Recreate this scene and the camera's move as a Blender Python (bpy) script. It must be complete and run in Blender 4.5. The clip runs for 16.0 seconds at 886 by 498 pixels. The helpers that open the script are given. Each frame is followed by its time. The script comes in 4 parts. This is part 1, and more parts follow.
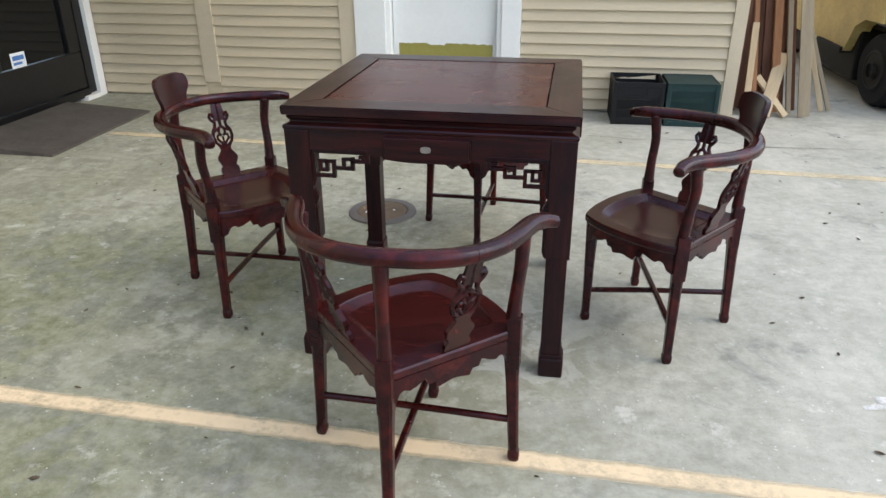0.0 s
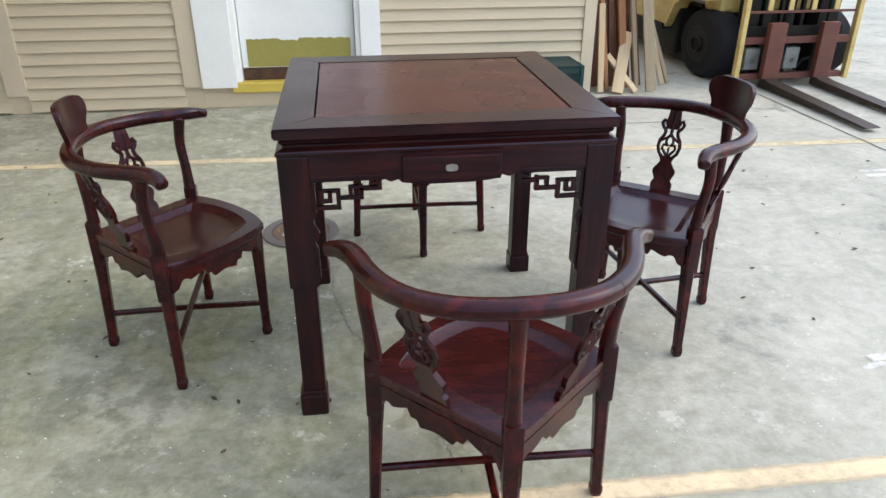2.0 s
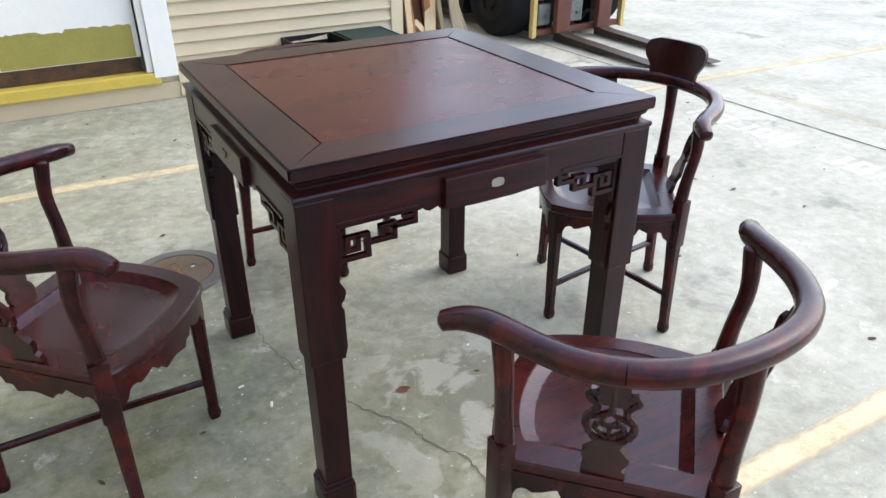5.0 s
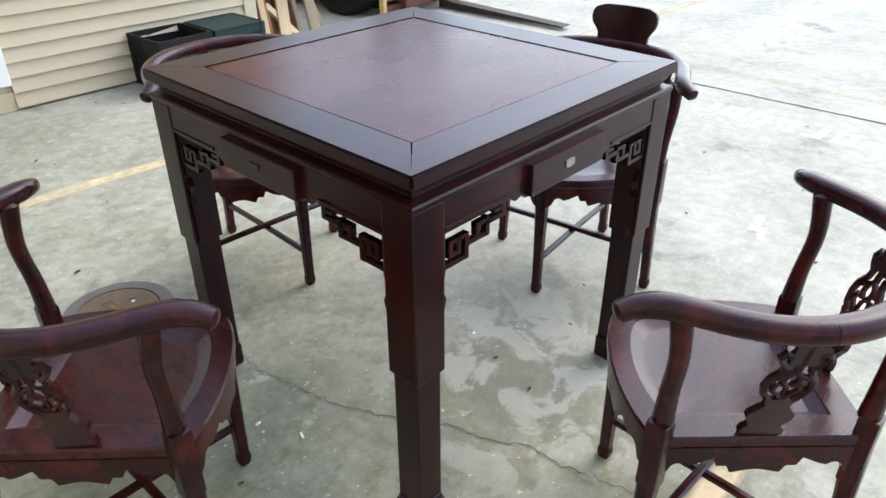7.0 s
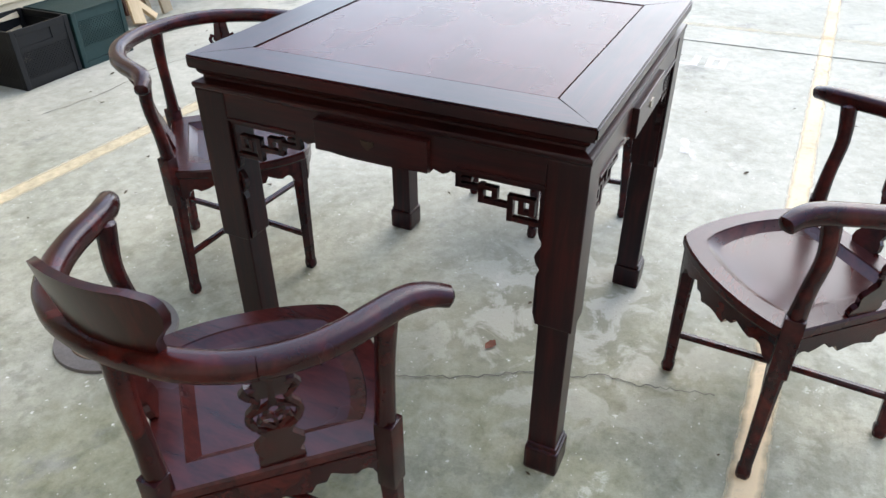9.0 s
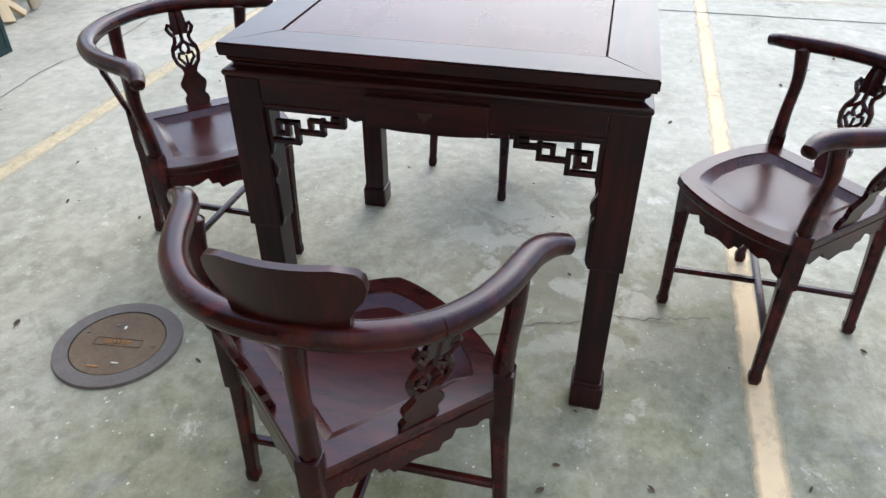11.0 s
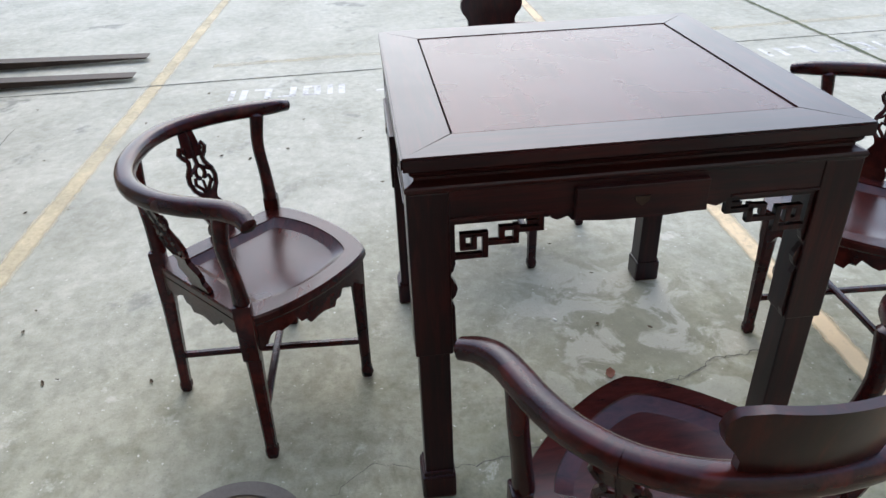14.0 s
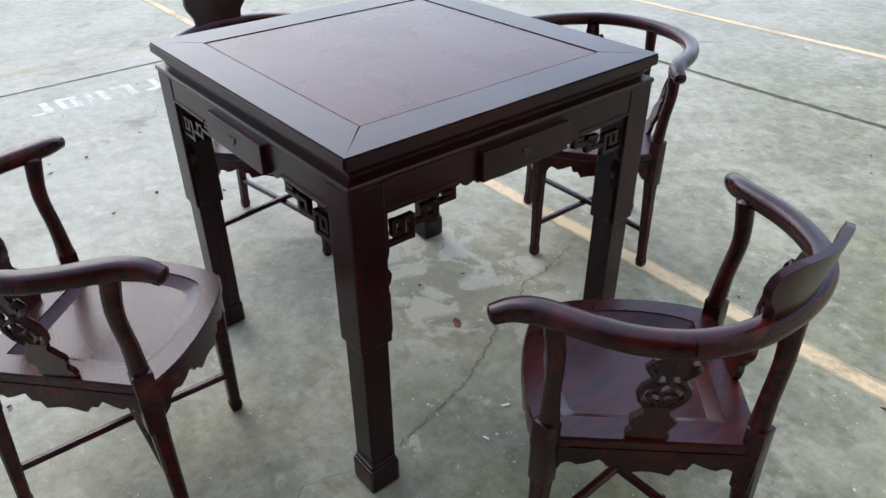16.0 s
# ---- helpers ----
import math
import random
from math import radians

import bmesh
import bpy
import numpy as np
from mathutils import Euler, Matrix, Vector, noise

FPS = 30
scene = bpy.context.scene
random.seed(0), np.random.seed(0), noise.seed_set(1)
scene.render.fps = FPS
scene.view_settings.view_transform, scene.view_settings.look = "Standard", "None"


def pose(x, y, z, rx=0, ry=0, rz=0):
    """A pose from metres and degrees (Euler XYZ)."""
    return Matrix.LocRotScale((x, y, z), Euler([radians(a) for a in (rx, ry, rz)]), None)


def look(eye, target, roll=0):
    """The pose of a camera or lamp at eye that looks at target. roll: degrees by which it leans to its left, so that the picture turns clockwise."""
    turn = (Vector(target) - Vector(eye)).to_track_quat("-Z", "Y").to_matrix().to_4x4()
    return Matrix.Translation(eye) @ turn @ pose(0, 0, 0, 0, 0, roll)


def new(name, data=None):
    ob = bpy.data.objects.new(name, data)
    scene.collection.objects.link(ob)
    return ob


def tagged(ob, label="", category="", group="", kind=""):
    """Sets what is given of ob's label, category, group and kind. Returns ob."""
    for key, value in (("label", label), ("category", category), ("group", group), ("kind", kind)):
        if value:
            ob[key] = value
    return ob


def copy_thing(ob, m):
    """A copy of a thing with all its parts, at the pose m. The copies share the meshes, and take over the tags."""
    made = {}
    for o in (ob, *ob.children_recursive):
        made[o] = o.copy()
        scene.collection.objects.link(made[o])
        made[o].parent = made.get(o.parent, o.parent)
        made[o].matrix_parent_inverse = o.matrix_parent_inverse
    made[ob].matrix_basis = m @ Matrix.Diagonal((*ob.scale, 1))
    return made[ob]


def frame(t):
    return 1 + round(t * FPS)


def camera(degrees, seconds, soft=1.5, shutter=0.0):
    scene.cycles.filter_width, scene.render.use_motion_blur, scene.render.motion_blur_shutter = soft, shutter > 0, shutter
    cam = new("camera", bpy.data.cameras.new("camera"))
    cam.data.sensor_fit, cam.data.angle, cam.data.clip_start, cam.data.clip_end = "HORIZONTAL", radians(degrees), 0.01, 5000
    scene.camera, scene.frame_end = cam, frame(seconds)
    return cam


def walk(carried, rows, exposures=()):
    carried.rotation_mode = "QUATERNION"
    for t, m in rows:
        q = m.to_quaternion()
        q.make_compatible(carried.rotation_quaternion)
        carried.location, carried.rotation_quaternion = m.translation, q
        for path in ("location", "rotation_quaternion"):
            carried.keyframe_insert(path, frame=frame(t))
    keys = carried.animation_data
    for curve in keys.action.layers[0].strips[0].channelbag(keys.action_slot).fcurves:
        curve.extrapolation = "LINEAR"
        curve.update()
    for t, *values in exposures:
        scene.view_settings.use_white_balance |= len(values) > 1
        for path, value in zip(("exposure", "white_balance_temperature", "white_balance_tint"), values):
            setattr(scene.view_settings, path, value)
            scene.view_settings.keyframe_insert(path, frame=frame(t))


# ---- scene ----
cam = camera(63.50, 16.0)
PATH = [
    (0, (0.379, -2.284, 1.302), (0.077, -0.590, 0.497), -0.31),
    (0.5, (0.241, -2.258, 1.291), (0.042, -0.544, 0.496), 0.18),
    (1, (0.111, -2.169, 1.296), (0.013, -0.467, 0.457), -0.30),
    (1.5, (-0.040, -2.089, 1.283), (-0.018, -0.391, 0.432), 1.69),
    (2, (-0.241, -2.036, 1.297), (-0.011, -0.346, 0.459), 0.01),
    (2.5, (-0.339, -1.911, 1.291), (0.024, -0.245, 0.452), 0.76),
    (3, (-0.374, -1.759, 1.295), (0.006, -0.102, 0.446), 0.54),
    (3.5, (-0.476, -1.692, 1.287), (0.099, -0.101, 0.420), 1.46),
    (3.7, (-0.569, -1.677, 1.283), (0.092, -0.117, 0.422), 0.68),
    (6, (-0.836, -1.310, 1.275), (0.122, 0.000, 0.287), 0.02),
    (6.5, (-0.972, -1.216, 1.271), (0.139, -0.037, 0.279), -1.24),
    (7, (-1.090, -1.115, 1.268), (0.102, 0.007, 0.304), -0.22),
    (7.5, (-1.123, -1.004, 1.269), (0.115, 0.074, 0.312), -1.01),
    (8, (-1.145, -0.864, 1.275), (0.114, 0.132, 0.258), -0.89),
    (8.5, (-1.256, -0.757, 1.273), (0.029, 0.156, 0.213), -0.40),
    (9, (-1.438, -0.649, 1.279), (-0.016, 0.047, 0.227), -0.34),
    (9.2, (-1.448, -0.631, 1.273), (0.001, 0.003, 0.220), 0.02),
    (11.5, (-1.657, -0.201, 1.300), (-0.122, 0.103, 0.222), -0.07),
    (12, (-1.574, -0.101, 1.310), (0.003, 0.188, 0.291), -0.89),
    (12.5, (-1.551, -0.010, 1.307), (0.030, 0.177, 0.269), 1.17),
    (13, (-1.584, 0.172, 1.316), (0.044, 0.187, 0.335), 1.38),
    (13.5, (-1.594, 0.339, 1.314), (0.040, 0.254, 0.349), 0.66),
    (14, (-1.491, 0.463, 1.295), (0.129, 0.296, 0.315), -2.13),
    (14.5, (-1.411, 0.550, 1.311), (0.160, 0.159, 0.316), -0.77),
    (15, (-1.324, 0.703, 1.322), (0.147, -0.005, 0.350), -0.16),
    (15.5, (-1.267, 0.850, 1.315), (0.056, -0.063, 0.302), -0.02),
    (16, (-1.314, 0.957, 1.319), (-0.085, -0.063, 0.289), -0.33),
]
walk(cam, [(t, look(eye, target, roll)) for t, eye, target, roll in PATH], exposures=((0.0, 1.09, 6720, 7), (3.0, 1.38, 6680, 7), (7.0, 1.48, 6560, 7), (9.0, 1.46, 6480, 7), (12.5, 1.17, 6430, 7), (14.0, 1.07, 6420, 7), (16.0, 1.04, 6380, 7)))

# ---- world, sun ----
SUN_EL, SUN_AZ = 45.0, 95.0
world = bpy.data.worlds.new("sky")
scene.world = world
world.use_nodes = True
wn = world.node_tree.nodes
sky = wn.new("ShaderNodeTexSky")
sky.sky_type = 'NISHITA'
sky.sun_disc = False
sky.sun_elevation = radians(SUN_EL)
sky.sun_rotation = radians(SUN_AZ)
sky.air_density, sky.dust_density, sky.ozone_density = 1.0, 2.5, 2.0
wn["Background"].inputs[1].default_value = 0.15
world.node_tree.links.new(sky.outputs[0], wn["Background"].inputs[0])
sun = new("sun", bpy.data.lights.new("sun", "SUN"))
sun.data.energy, sun.data.angle, sun.data.color = 0.75, radians(140), (0.97, 0.98, 1.0)
sx, sy = math.sin(radians(SUN_AZ)), math.cos(radians(SUN_AZ))
sun.matrix_world = look((sx * 10, sy * 10, 10 * math.tan(radians(SUN_EL))), (0, 0, 0))


# ---- materials ----
def material(name):
    m = bpy.data.materials.new(name)
    m.use_nodes = True
    nt = m.node_tree
    return m, nt, nt.nodes, nt.links, nt.nodes["Principled BSDF"]


def coords(nt, scale=(1, 1, 1)):
    tc = nt.nodes.new("ShaderNodeTexCoord")
    mp = nt.nodes.new("ShaderNodeMapping")
    mp.inputs["Scale"].default_value = scale
    nt.links.new(tc.outputs["Object"], mp.inputs[0])
    return mp.outputs[0]


def noise_node(nt, vec, scale, detail=5.0, rough=0.6, distort=0.0):
    n = nt.nodes.new("ShaderNodeTexNoise")
    n.inputs["Scale"].default_value = scale
    n.inputs["Detail"].default_value = detail
    n.inputs["Roughness"].default_value = rough
    n.inputs["Distortion"].default_value = distort
    nt.links.new(vec, n.inputs["Vector"])
    return n.outputs[0]


def ramp(nt, fac, stops):
    r = nt.nodes.new("ShaderNodeValToRGB")
    el = r.color_ramp.elements
    while len(el) < len(stops):
        el.new(0.5)
    for e, (p, c) in zip(el, stops):
        e.position = p
        e.color = (*c, 1) if len(c) == 3 else c
    nt.links.new(fac, r.inputs[0])
    return r.outputs[0]


def mix(nt, fac, a, b, mode='MIX'):
    n = nt.nodes.new("ShaderNodeMix")
    n.data_type, n.blend_type = 'RGBA', mode
    for sock, v in ((n.inputs[0], fac), (n.inputs[6], a), (n.inputs[7], b)):
        if isinstance(v, bpy.types.NodeSocket):
            nt.links.new(v, sock)
        elif isinstance(v, tuple):
            sock.default_value = (*v, 1)
        else:
            sock.default_value = v
    return n.outputs[2]


def bump(nt, height, strength, dist, bsdf):
    b = nt.nodes.new("ShaderNodeBump")
    b.inputs["Strength"].default_value = strength
    b.inputs["Distance"].default_value = dist
    nt.links.new(height, b.inputs["Height"])
    nt.links.new(b.outputs[0], bsdf.inputs["Normal"])


def surface(name, dark, light, rough, scale=6.0, fine=60.0, metal=0.0, bump_d=0.001, stretch=(1, 1, 1), vary=0.0, spec=0.5):
    """A two-scale surface: broad blotches and fine grain between two colours."""
    m, nt, ns, ln, b = material(name)
    v = coords(nt, stretch)
    broad = noise_node(nt, v, scale, 4)
    grain = noise_node(nt, v, fine, 3)
    c = ramp(nt, broad, [(0.3, dark), (0.7, light)])
    c = mix(nt, 0.35, c, ramp(nt, grain, [(0.3, dark), (0.7, light)]))
    if vary:
        oi = ns.new("ShaderNodeObjectInfo")
        hv = ns.new("ShaderNodeHueSaturation")
        mr = ns.new("ShaderNodeMapRange")
        mr.inputs[3].default_value, mr.inputs[4].default_value = 1 - vary, 1 + vary
        ln.new(oi.outputs["Random"], mr.inputs[0])
        ln.new(mr.outputs[0], hv.inputs["Value"])
        ln.new(c, hv.inputs["Color"])
        c = hv.outputs[0]
    ln.new(c, b.inputs["Base Color"])
    b.inputs["Metallic"].default_value = metal
    b.inputs["Specular IOR Level"].default_value = spec
    rr = ns.new("ShaderNodeMapRange")
    rr.inputs[3].default_value, rr.inputs[4].default_value = max(0.02, rough - 0.1), min(1, rough + 0.1)
    ln.new(broad, rr.inputs[0])
    ln.new(rr.outputs[0], b.inputs["Roughness"])
    bump(nt, grain, 0.5, bump_d, b)
    return m


def rosewood(name, dark, mid, light, rough, stretch, spec=0.3, coat=0.08):
    """Lacquered dark red hardwood with long grain."""
    m, nt, ns, ln, b = material(name)
    v = coords(nt, stretch)
    long_grain = noise_node(nt, v, 9, 6, 0.65, 0.6)
    pores = noise_node(nt, v, 55, 3, 0.7)
    blot = noise_node(nt, coords(nt), 3.5, 3)
    c = ramp(nt, long_grain, [(0.32, dark), (0.5, mid), (0.68, light)])
    c = mix(nt, 0.3, c, ramp(nt, pores, [(0.35, dark), (0.65, mid)]))
    c = mix(nt, ramp(nt, blot, [(0.45, (0, 0, 0)), (0.75, (0.75, 0.75, 0.75))]), c, dark)
    oi = ns.new("ShaderNodeObjectInfo")
    hv = ns.new("ShaderNodeHueSaturation")
    mr = ns.new("ShaderNodeMapRange")
    mr.inputs[3].default_value, mr.inputs[4].default_value = 0.82, 1.15
    ln.new(oi.outputs["Random"], mr.inputs[0])
    ln.new(mr.outputs[0], hv.inputs["Value"])
    ln.new(c, hv.inputs["Color"])
    ln.new(hv.outputs[0], b.inputs["Base Color"])
    rr = ns.new("ShaderNodeMapRange")
    rr.inputs[3].default_value, rr.inputs[4].default_value = rough - 0.06, rough + 0.12
    ln.new(blot, rr.inputs[0])
    ln.new(rr.outputs[0], b.inputs["Roughness"])
    b.inputs["Coat Weight"].default_value = coat
    b.inputs["Specular IOR Level"].default_value = spec
    b.inputs["Coat Roughness"].default_value = 0.22
    # blue of the sky's sheen is put into the specular colour
    b.inputs["Specular Tint"].default_value = (0.58, 0.74, 1.0, 1)
    bump(nt, pores, 0.10, 0.0004, b)
    return m


WD, WM, WL = (0.008, 0.0020, 0.0018), (0.027, 0.0050, 0.0042), (0.066, 0.0100, 0.0072)
WOOD_X = rosewood("rosewood_grain_x", WD, WM, WL, 0.28, (0.5, 6, 6), 0.34, 0.08)
WOOD_Y = rosewood("rosewood_grain_y", WD, WM, WL, 0.28, (6, 0.5, 6), 0.34, 0.08)
WOOD_Z = rosewood("rosewood_grain_z", WD, (0.022, 0.0036, 0.0028), (0.055, 0.0075, 0.005), 0.28, (6, 6, 0.5))
WOOD_P = rosewood("rosewood_panel", (0.036, 0.0055, 0.0044), (0.064, 0.0085, 0.0062), (0.105, 0.0125, 0.0085), 0.24, (0.5, 5, 6), 0.26, 0.05)
WOOD_C = rosewood("chair_rosewood", (0.012, 0.0022, 0.0018), (0.036, 0.0050, 0.0036), (0.100, 0.0120, 0.0072), 0.22, (1.6, 1.6, 1.6))
WOOD_S = rosewood("seat_rosewood", (0.018, 0.0040, 0.0035), (0.042, 0.0075, 0.0060), (0.070, 0.0120, 0.0090), 0.23, (1, 4, 4), 0.31, 0.09)
GROOVE = surface("dark_groove", (0.004, 0.002, 0.002), (0.01, 0.004, 0.003), 0.8)
LOCK = surface("lock_plate_metal", (0.22, 0.205, 0.19), (0.40, 0.38, 0.36), 0.42, 30, 200, 0.7)
LOCK_D = surface("dark_lock_plate", (0.02, 0.012, 0.01), (0.05, 0.03, 0.025), 0.35, 30, 200, 0.4)


def concrete():
    m, nt, ns, ln, b = material("stained_concrete")
    v = coords(nt)
    big = noise_node(nt, v, 0.55, 5, 0.6, 0.4)
    mid = noise_node(nt, v, 2.2, 7, 0.68, 0.2)
    small = noise_node(nt, v, 17, 7, 0.75)
    grit = noise_node(nt, v, 120, 3, 0.75)

    def g(x):
        return (x, x, x)

    def both(p, q):
        return mix(nt, 1.0, p, q, 'MULTIPLY')
    c = ramp(nt, mid, [(0.33, (0.30, 0.30, 0.25)), (0.5, (0.435, 0.433, 0.375)), (0.68, (0.56, 0.553, 0.49))])
    # west-to-east fade of the moss film
    sep = ns.new("ShaderNodeSeparateXYZ")
    ln.new(v, sep.inputs[0])
    mr = ns.new("ShaderNodeMapRange")
    mr.inputs[1].default_value, mr.inputs[2].default_value = 1.1, -1.1
    ln.new(sep.outputs[0], mr.inputs[0])
    west = ramp(nt, mr.outputs[0], [(0.0, g(0.12)), (0.45, g(0.62)), (0.85, g(1.0))])
    north = ns.new("ShaderNodeMapRange")
    north.inputs[1].default_value, north.inputs[2].default_value = 0.1, 0.9
    north.inputs[3].default_value, north.inputs[4].default_value = 1.0, 0.62
    ln.new(sep.outputs[1], north.inputs[0])
    west = both(west, north.outputs[0])
    film = ramp(nt, noise_node(nt, v, 1.5, 8, 0.62, 0.3), [(0.33, g(0.36)), (0.54, g(1))])
    c = mix(nt, both(west, film), c, mix(nt, small, (0.080, 0.091, 0.030), (0.215, 0.224, 0.100)))
    # darker olive mottling with crisp edges
    mott = ramp(nt, noise_node(nt, v, 4.4, 9, 0.70, 0.2), [(0.48, g(0)), (0.54, g(0.85))])
    c = mix(nt, both(west, mott), c, (0.125, 0.135, 0.085))
    # grey-black damp stains
    damp = ramp(nt, noise_node(nt, v, 2.7, 6, 0.66, 0.5), [(0.60, g(0)), (0.68, g(0.75))])
    c = mix(nt, damp, c, (0.15, 0.158, 0.142))
    # pale scuffed islands inside worn zones
    zone = ramp(nt, noise_node(nt, v, 1.1, 3), [(0.40, g(0.25)), (0.60, g(1))])
    scuff = ramp(nt, noise_node(nt, v, 6.5, 9, 0.72, 0.2), [(0.60, g(0)), (0.645, g(0.62))])
    c = mix(nt, both(zone, scuff), c, (0.63, 0.625, 0.58))
    c = mix(nt, 0.24, c, ramp(nt, small, [(0.34, (0.18, 0.18, 0.15)), (0.66, (0.66, 0.66, 0.63))]))
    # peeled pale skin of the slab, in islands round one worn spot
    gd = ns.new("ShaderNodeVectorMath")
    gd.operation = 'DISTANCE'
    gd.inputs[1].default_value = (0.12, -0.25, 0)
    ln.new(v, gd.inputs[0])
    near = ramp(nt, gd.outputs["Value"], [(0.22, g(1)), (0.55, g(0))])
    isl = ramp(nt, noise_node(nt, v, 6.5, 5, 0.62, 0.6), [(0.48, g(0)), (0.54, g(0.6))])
    # darker blotches round the same spot, between the pale islands
    dark_blotch = ramp(nt, noise_node(nt, v, 3.1, 4, 0.6, 0.4), [(0.42, g(0)), (0.55, g(0.75))])
    c = mix(nt, both(near, dark_blotch), c, (0.21, 0.213, 0.165))
    c = mix(nt, both(near, isl), c, (0.50, 0.50, 0.46))
    # grit: dark pits and pale aggregate
    c = mix(nt, ramp(nt, grit, [(0.60, g(0)), (0.68, g(0.5))]), c, (0.17, 0.17, 0.145))
    c = mix(nt, ramp(nt, noise_node(nt, v, 62, 2), [(0.70, g(0)), (0.735, g(0.8))]), c, (0.72, 0.72, 0.70))
    c = mix(nt, both(zone, ramp(nt, noise_node(nt, v, 30, 3), [(0.69, g(0)), (0.72, g(0.85))])), c, (0.70, 0.70, 0.68))
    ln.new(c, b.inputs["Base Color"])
    rr = ns.new("ShaderNodeMapRange")
    rr.inputs[3].default_value, rr.inputs[4].default_value = 0.6, 0.88
    ln.new(mid, rr.inputs[0])
    ln.new(rr.outputs[0], b.inputs["Roughness"])
    b.inputs["Specular IOR Level"].default_value = 0.35
    ad = ns.new("ShaderNodeMath")
    ln.new(grit, ad.inputs[0])
    ln.new(small, ad.inputs[1])
    bump(nt, ad.outputs[0], 0.4, 0.003, b)
    return m


def worn_paint(name, colour, keep, most=1.0, soft=0.06, feather=False):
    """Floor paint worn through to the concrete in patches, its edges rubbed away."""
    m, nt, ns, ln, b = material(name)
    v = coords(nt)
    n1 = noise_node(nt, v, 3, 8, 0.72)
    n2 = noise_node(nt, v, 38, 5, 0.75)
    ln.new(mix(nt, 0.3, mix(nt, n1, colour, tuple(0.88 * c for c in colour)), ramp(nt, n2, [(0.3, tuple(0.7 * c for c in colour)), (0.7, colour)])), b.inputs["Base Color"])
    b.inputs["Roughness"].default_value = 0.8
    alpha = ramp(nt, mix(nt, 0.4, n1, n2), [(keep - soft, (most, most, most)), (keep + soft, (0.15, 0.15, 0.15))])
    if feather:
        uv = ns.new("ShaderNodeUVMap")
        sep = ns.new("ShaderNodeSeparateXYZ")
        ln.new(uv.outputs[0], sep.inputs[0])
        pp = ns.new("ShaderNodeMath")
        pp.operation = 'PINGPONG'
        pp.inputs[1].default_value = 0.5
        ln.new(sep.outputs[1], pp.inputs[0])
        ad = ns.new("ShaderNodeMath")
        ad.operation = 'MULTIPLY_ADD'
        ad.inputs[1].default_value = 0.14
        ln.new(n2, ad.inputs[0])
        ln.new(pp.outputs[0], ad.inputs[2])
        alpha = mix(nt, 1.0, alpha, ramp(nt, ad.outputs[0], [(0.07, (0, 0, 0)), (0.32, (1, 1, 1))]), 'MULTIPLY')
    ln.new(alpha, b.inputs["Alpha"])
    return m


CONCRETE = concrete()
YELLOW_LINE = worn_paint("worn_yellow_line", (0.82, 0.66, 0.44), 0.62, 0.93, 0.12, True)
YELLOW_OLD = worn_paint("faded_yellow_line", (0.78, 0.66, 0.44), 0.56, 0.8, 0.16, True)
YELLOW_FAINT = worn_paint("nearly_gone_yellow", (0.66, 0.58, 0.40), 0.48, 0.5, 0.14, True)
WHITE_PAINT = worn_paint("worn_white_paint", (0.86, 0.86, 0.86), 0.56, 0.8, 0.10)
JOINT = surface("joint_filler", (0.05, 0.052, 0.045), (0.10, 0.10, 0.085), 0.9)
MOSS = surface("joint_moss", (0.06, 0.072, 0.036), (0.125, 0.14, 0.075), 0.95, 20, 120, bump_d=0.004)
SIDING = surface("beige_siding", (0.48, 0.405, 0.285), (0.55, 0.47, 0.335), 0.55, 2.0, 90, vary=0.03, stretch=(0.3, 1, 1))
POST = surface("beige_trim", (0.50, 0.425, 0.31), (0.58, 0.50, 0.37), 0.5, 3, 60)
WHITE = surface("white_door_paint", (0.74, 0.75, 0.74), (0.82, 0.83, 0.82), 0.4, 2, 40)
BRASS = surface("dull_brass", (0.30, 0.27, 0.075), (0.40, 0.36, 0.11), 0.42, 5, 60, 0.45)
ROT = surface("rotten_sill_wood", (0.015, 0.012, 0.01), (0.12, 0.06, 0.03), 0.9, 14, 80)
SILL_Y = surface("yellow_sill_paint", (0.50, 0.37, 0.06), (0.62, 0.48, 0.10), 0.5, 8, 60)
BLACK = surface("black_aluminium", (0.003, 0.003, 0.004), (0.007, 0.007, 0.008), 0.35, 4, 60)
MAT = surface("worn_ramp_board", (0.04, 0.035, 0.03), (0.105, 0.092, 0.08), 0.85, 6, 50)
BLUE = surface("blue_sticker", (0.05, 0.16, 0.42), (0.07, 0.2, 0.5), 0.5)
PAPER = surface("white_sticker", (0.7, 0.72, 0.75), (0.8, 0.82, 0.84), 0.5)
CRATE_B = surface("black_plastic", (0.005, 0.0055, 0.007), (0.010, 0.0105, 0.0125), 0.55, 8, 80, spec=0.25)
CRATE_G = surface("dark_green_plastic", (0.006, 0.024, 0.026), (0.014, 0.040, 0.040), 0.5, 8, 80, spec=0.3)
IRON = surface("cast_iron_ring", (0.10, 0.09, 0.085), (0.17, 0.155, 0.15), 0.6, 9, 90, 0.2, 0.002)
RUST = surface("rusty_cover", (0.10, 0.068, 0.045), (0.20, 0.145, 0.095), 0.7, 7, 80, 0.15, 0.002)
RUST_O = surface("orange_rust", (0.28, 0.13, 0.05), (0.40, 0.22, 0.09), 0.85, 20, 90)
PALE_WOOD = surface("pale_lumber", (0.42, 0.31, 0.18), (0.62, 0.49, 0.32), 0.7, 3, 30, stretch=(8, 8, 0.6), vary=0.1)
GREY_WOOD = surface("weathered_lumber", (0.26, 0.205, 0.14), (0.42, 0.345, 0.24), 0.8, 3, 30, stretch=(8, 8, 0.6), vary=0.15)
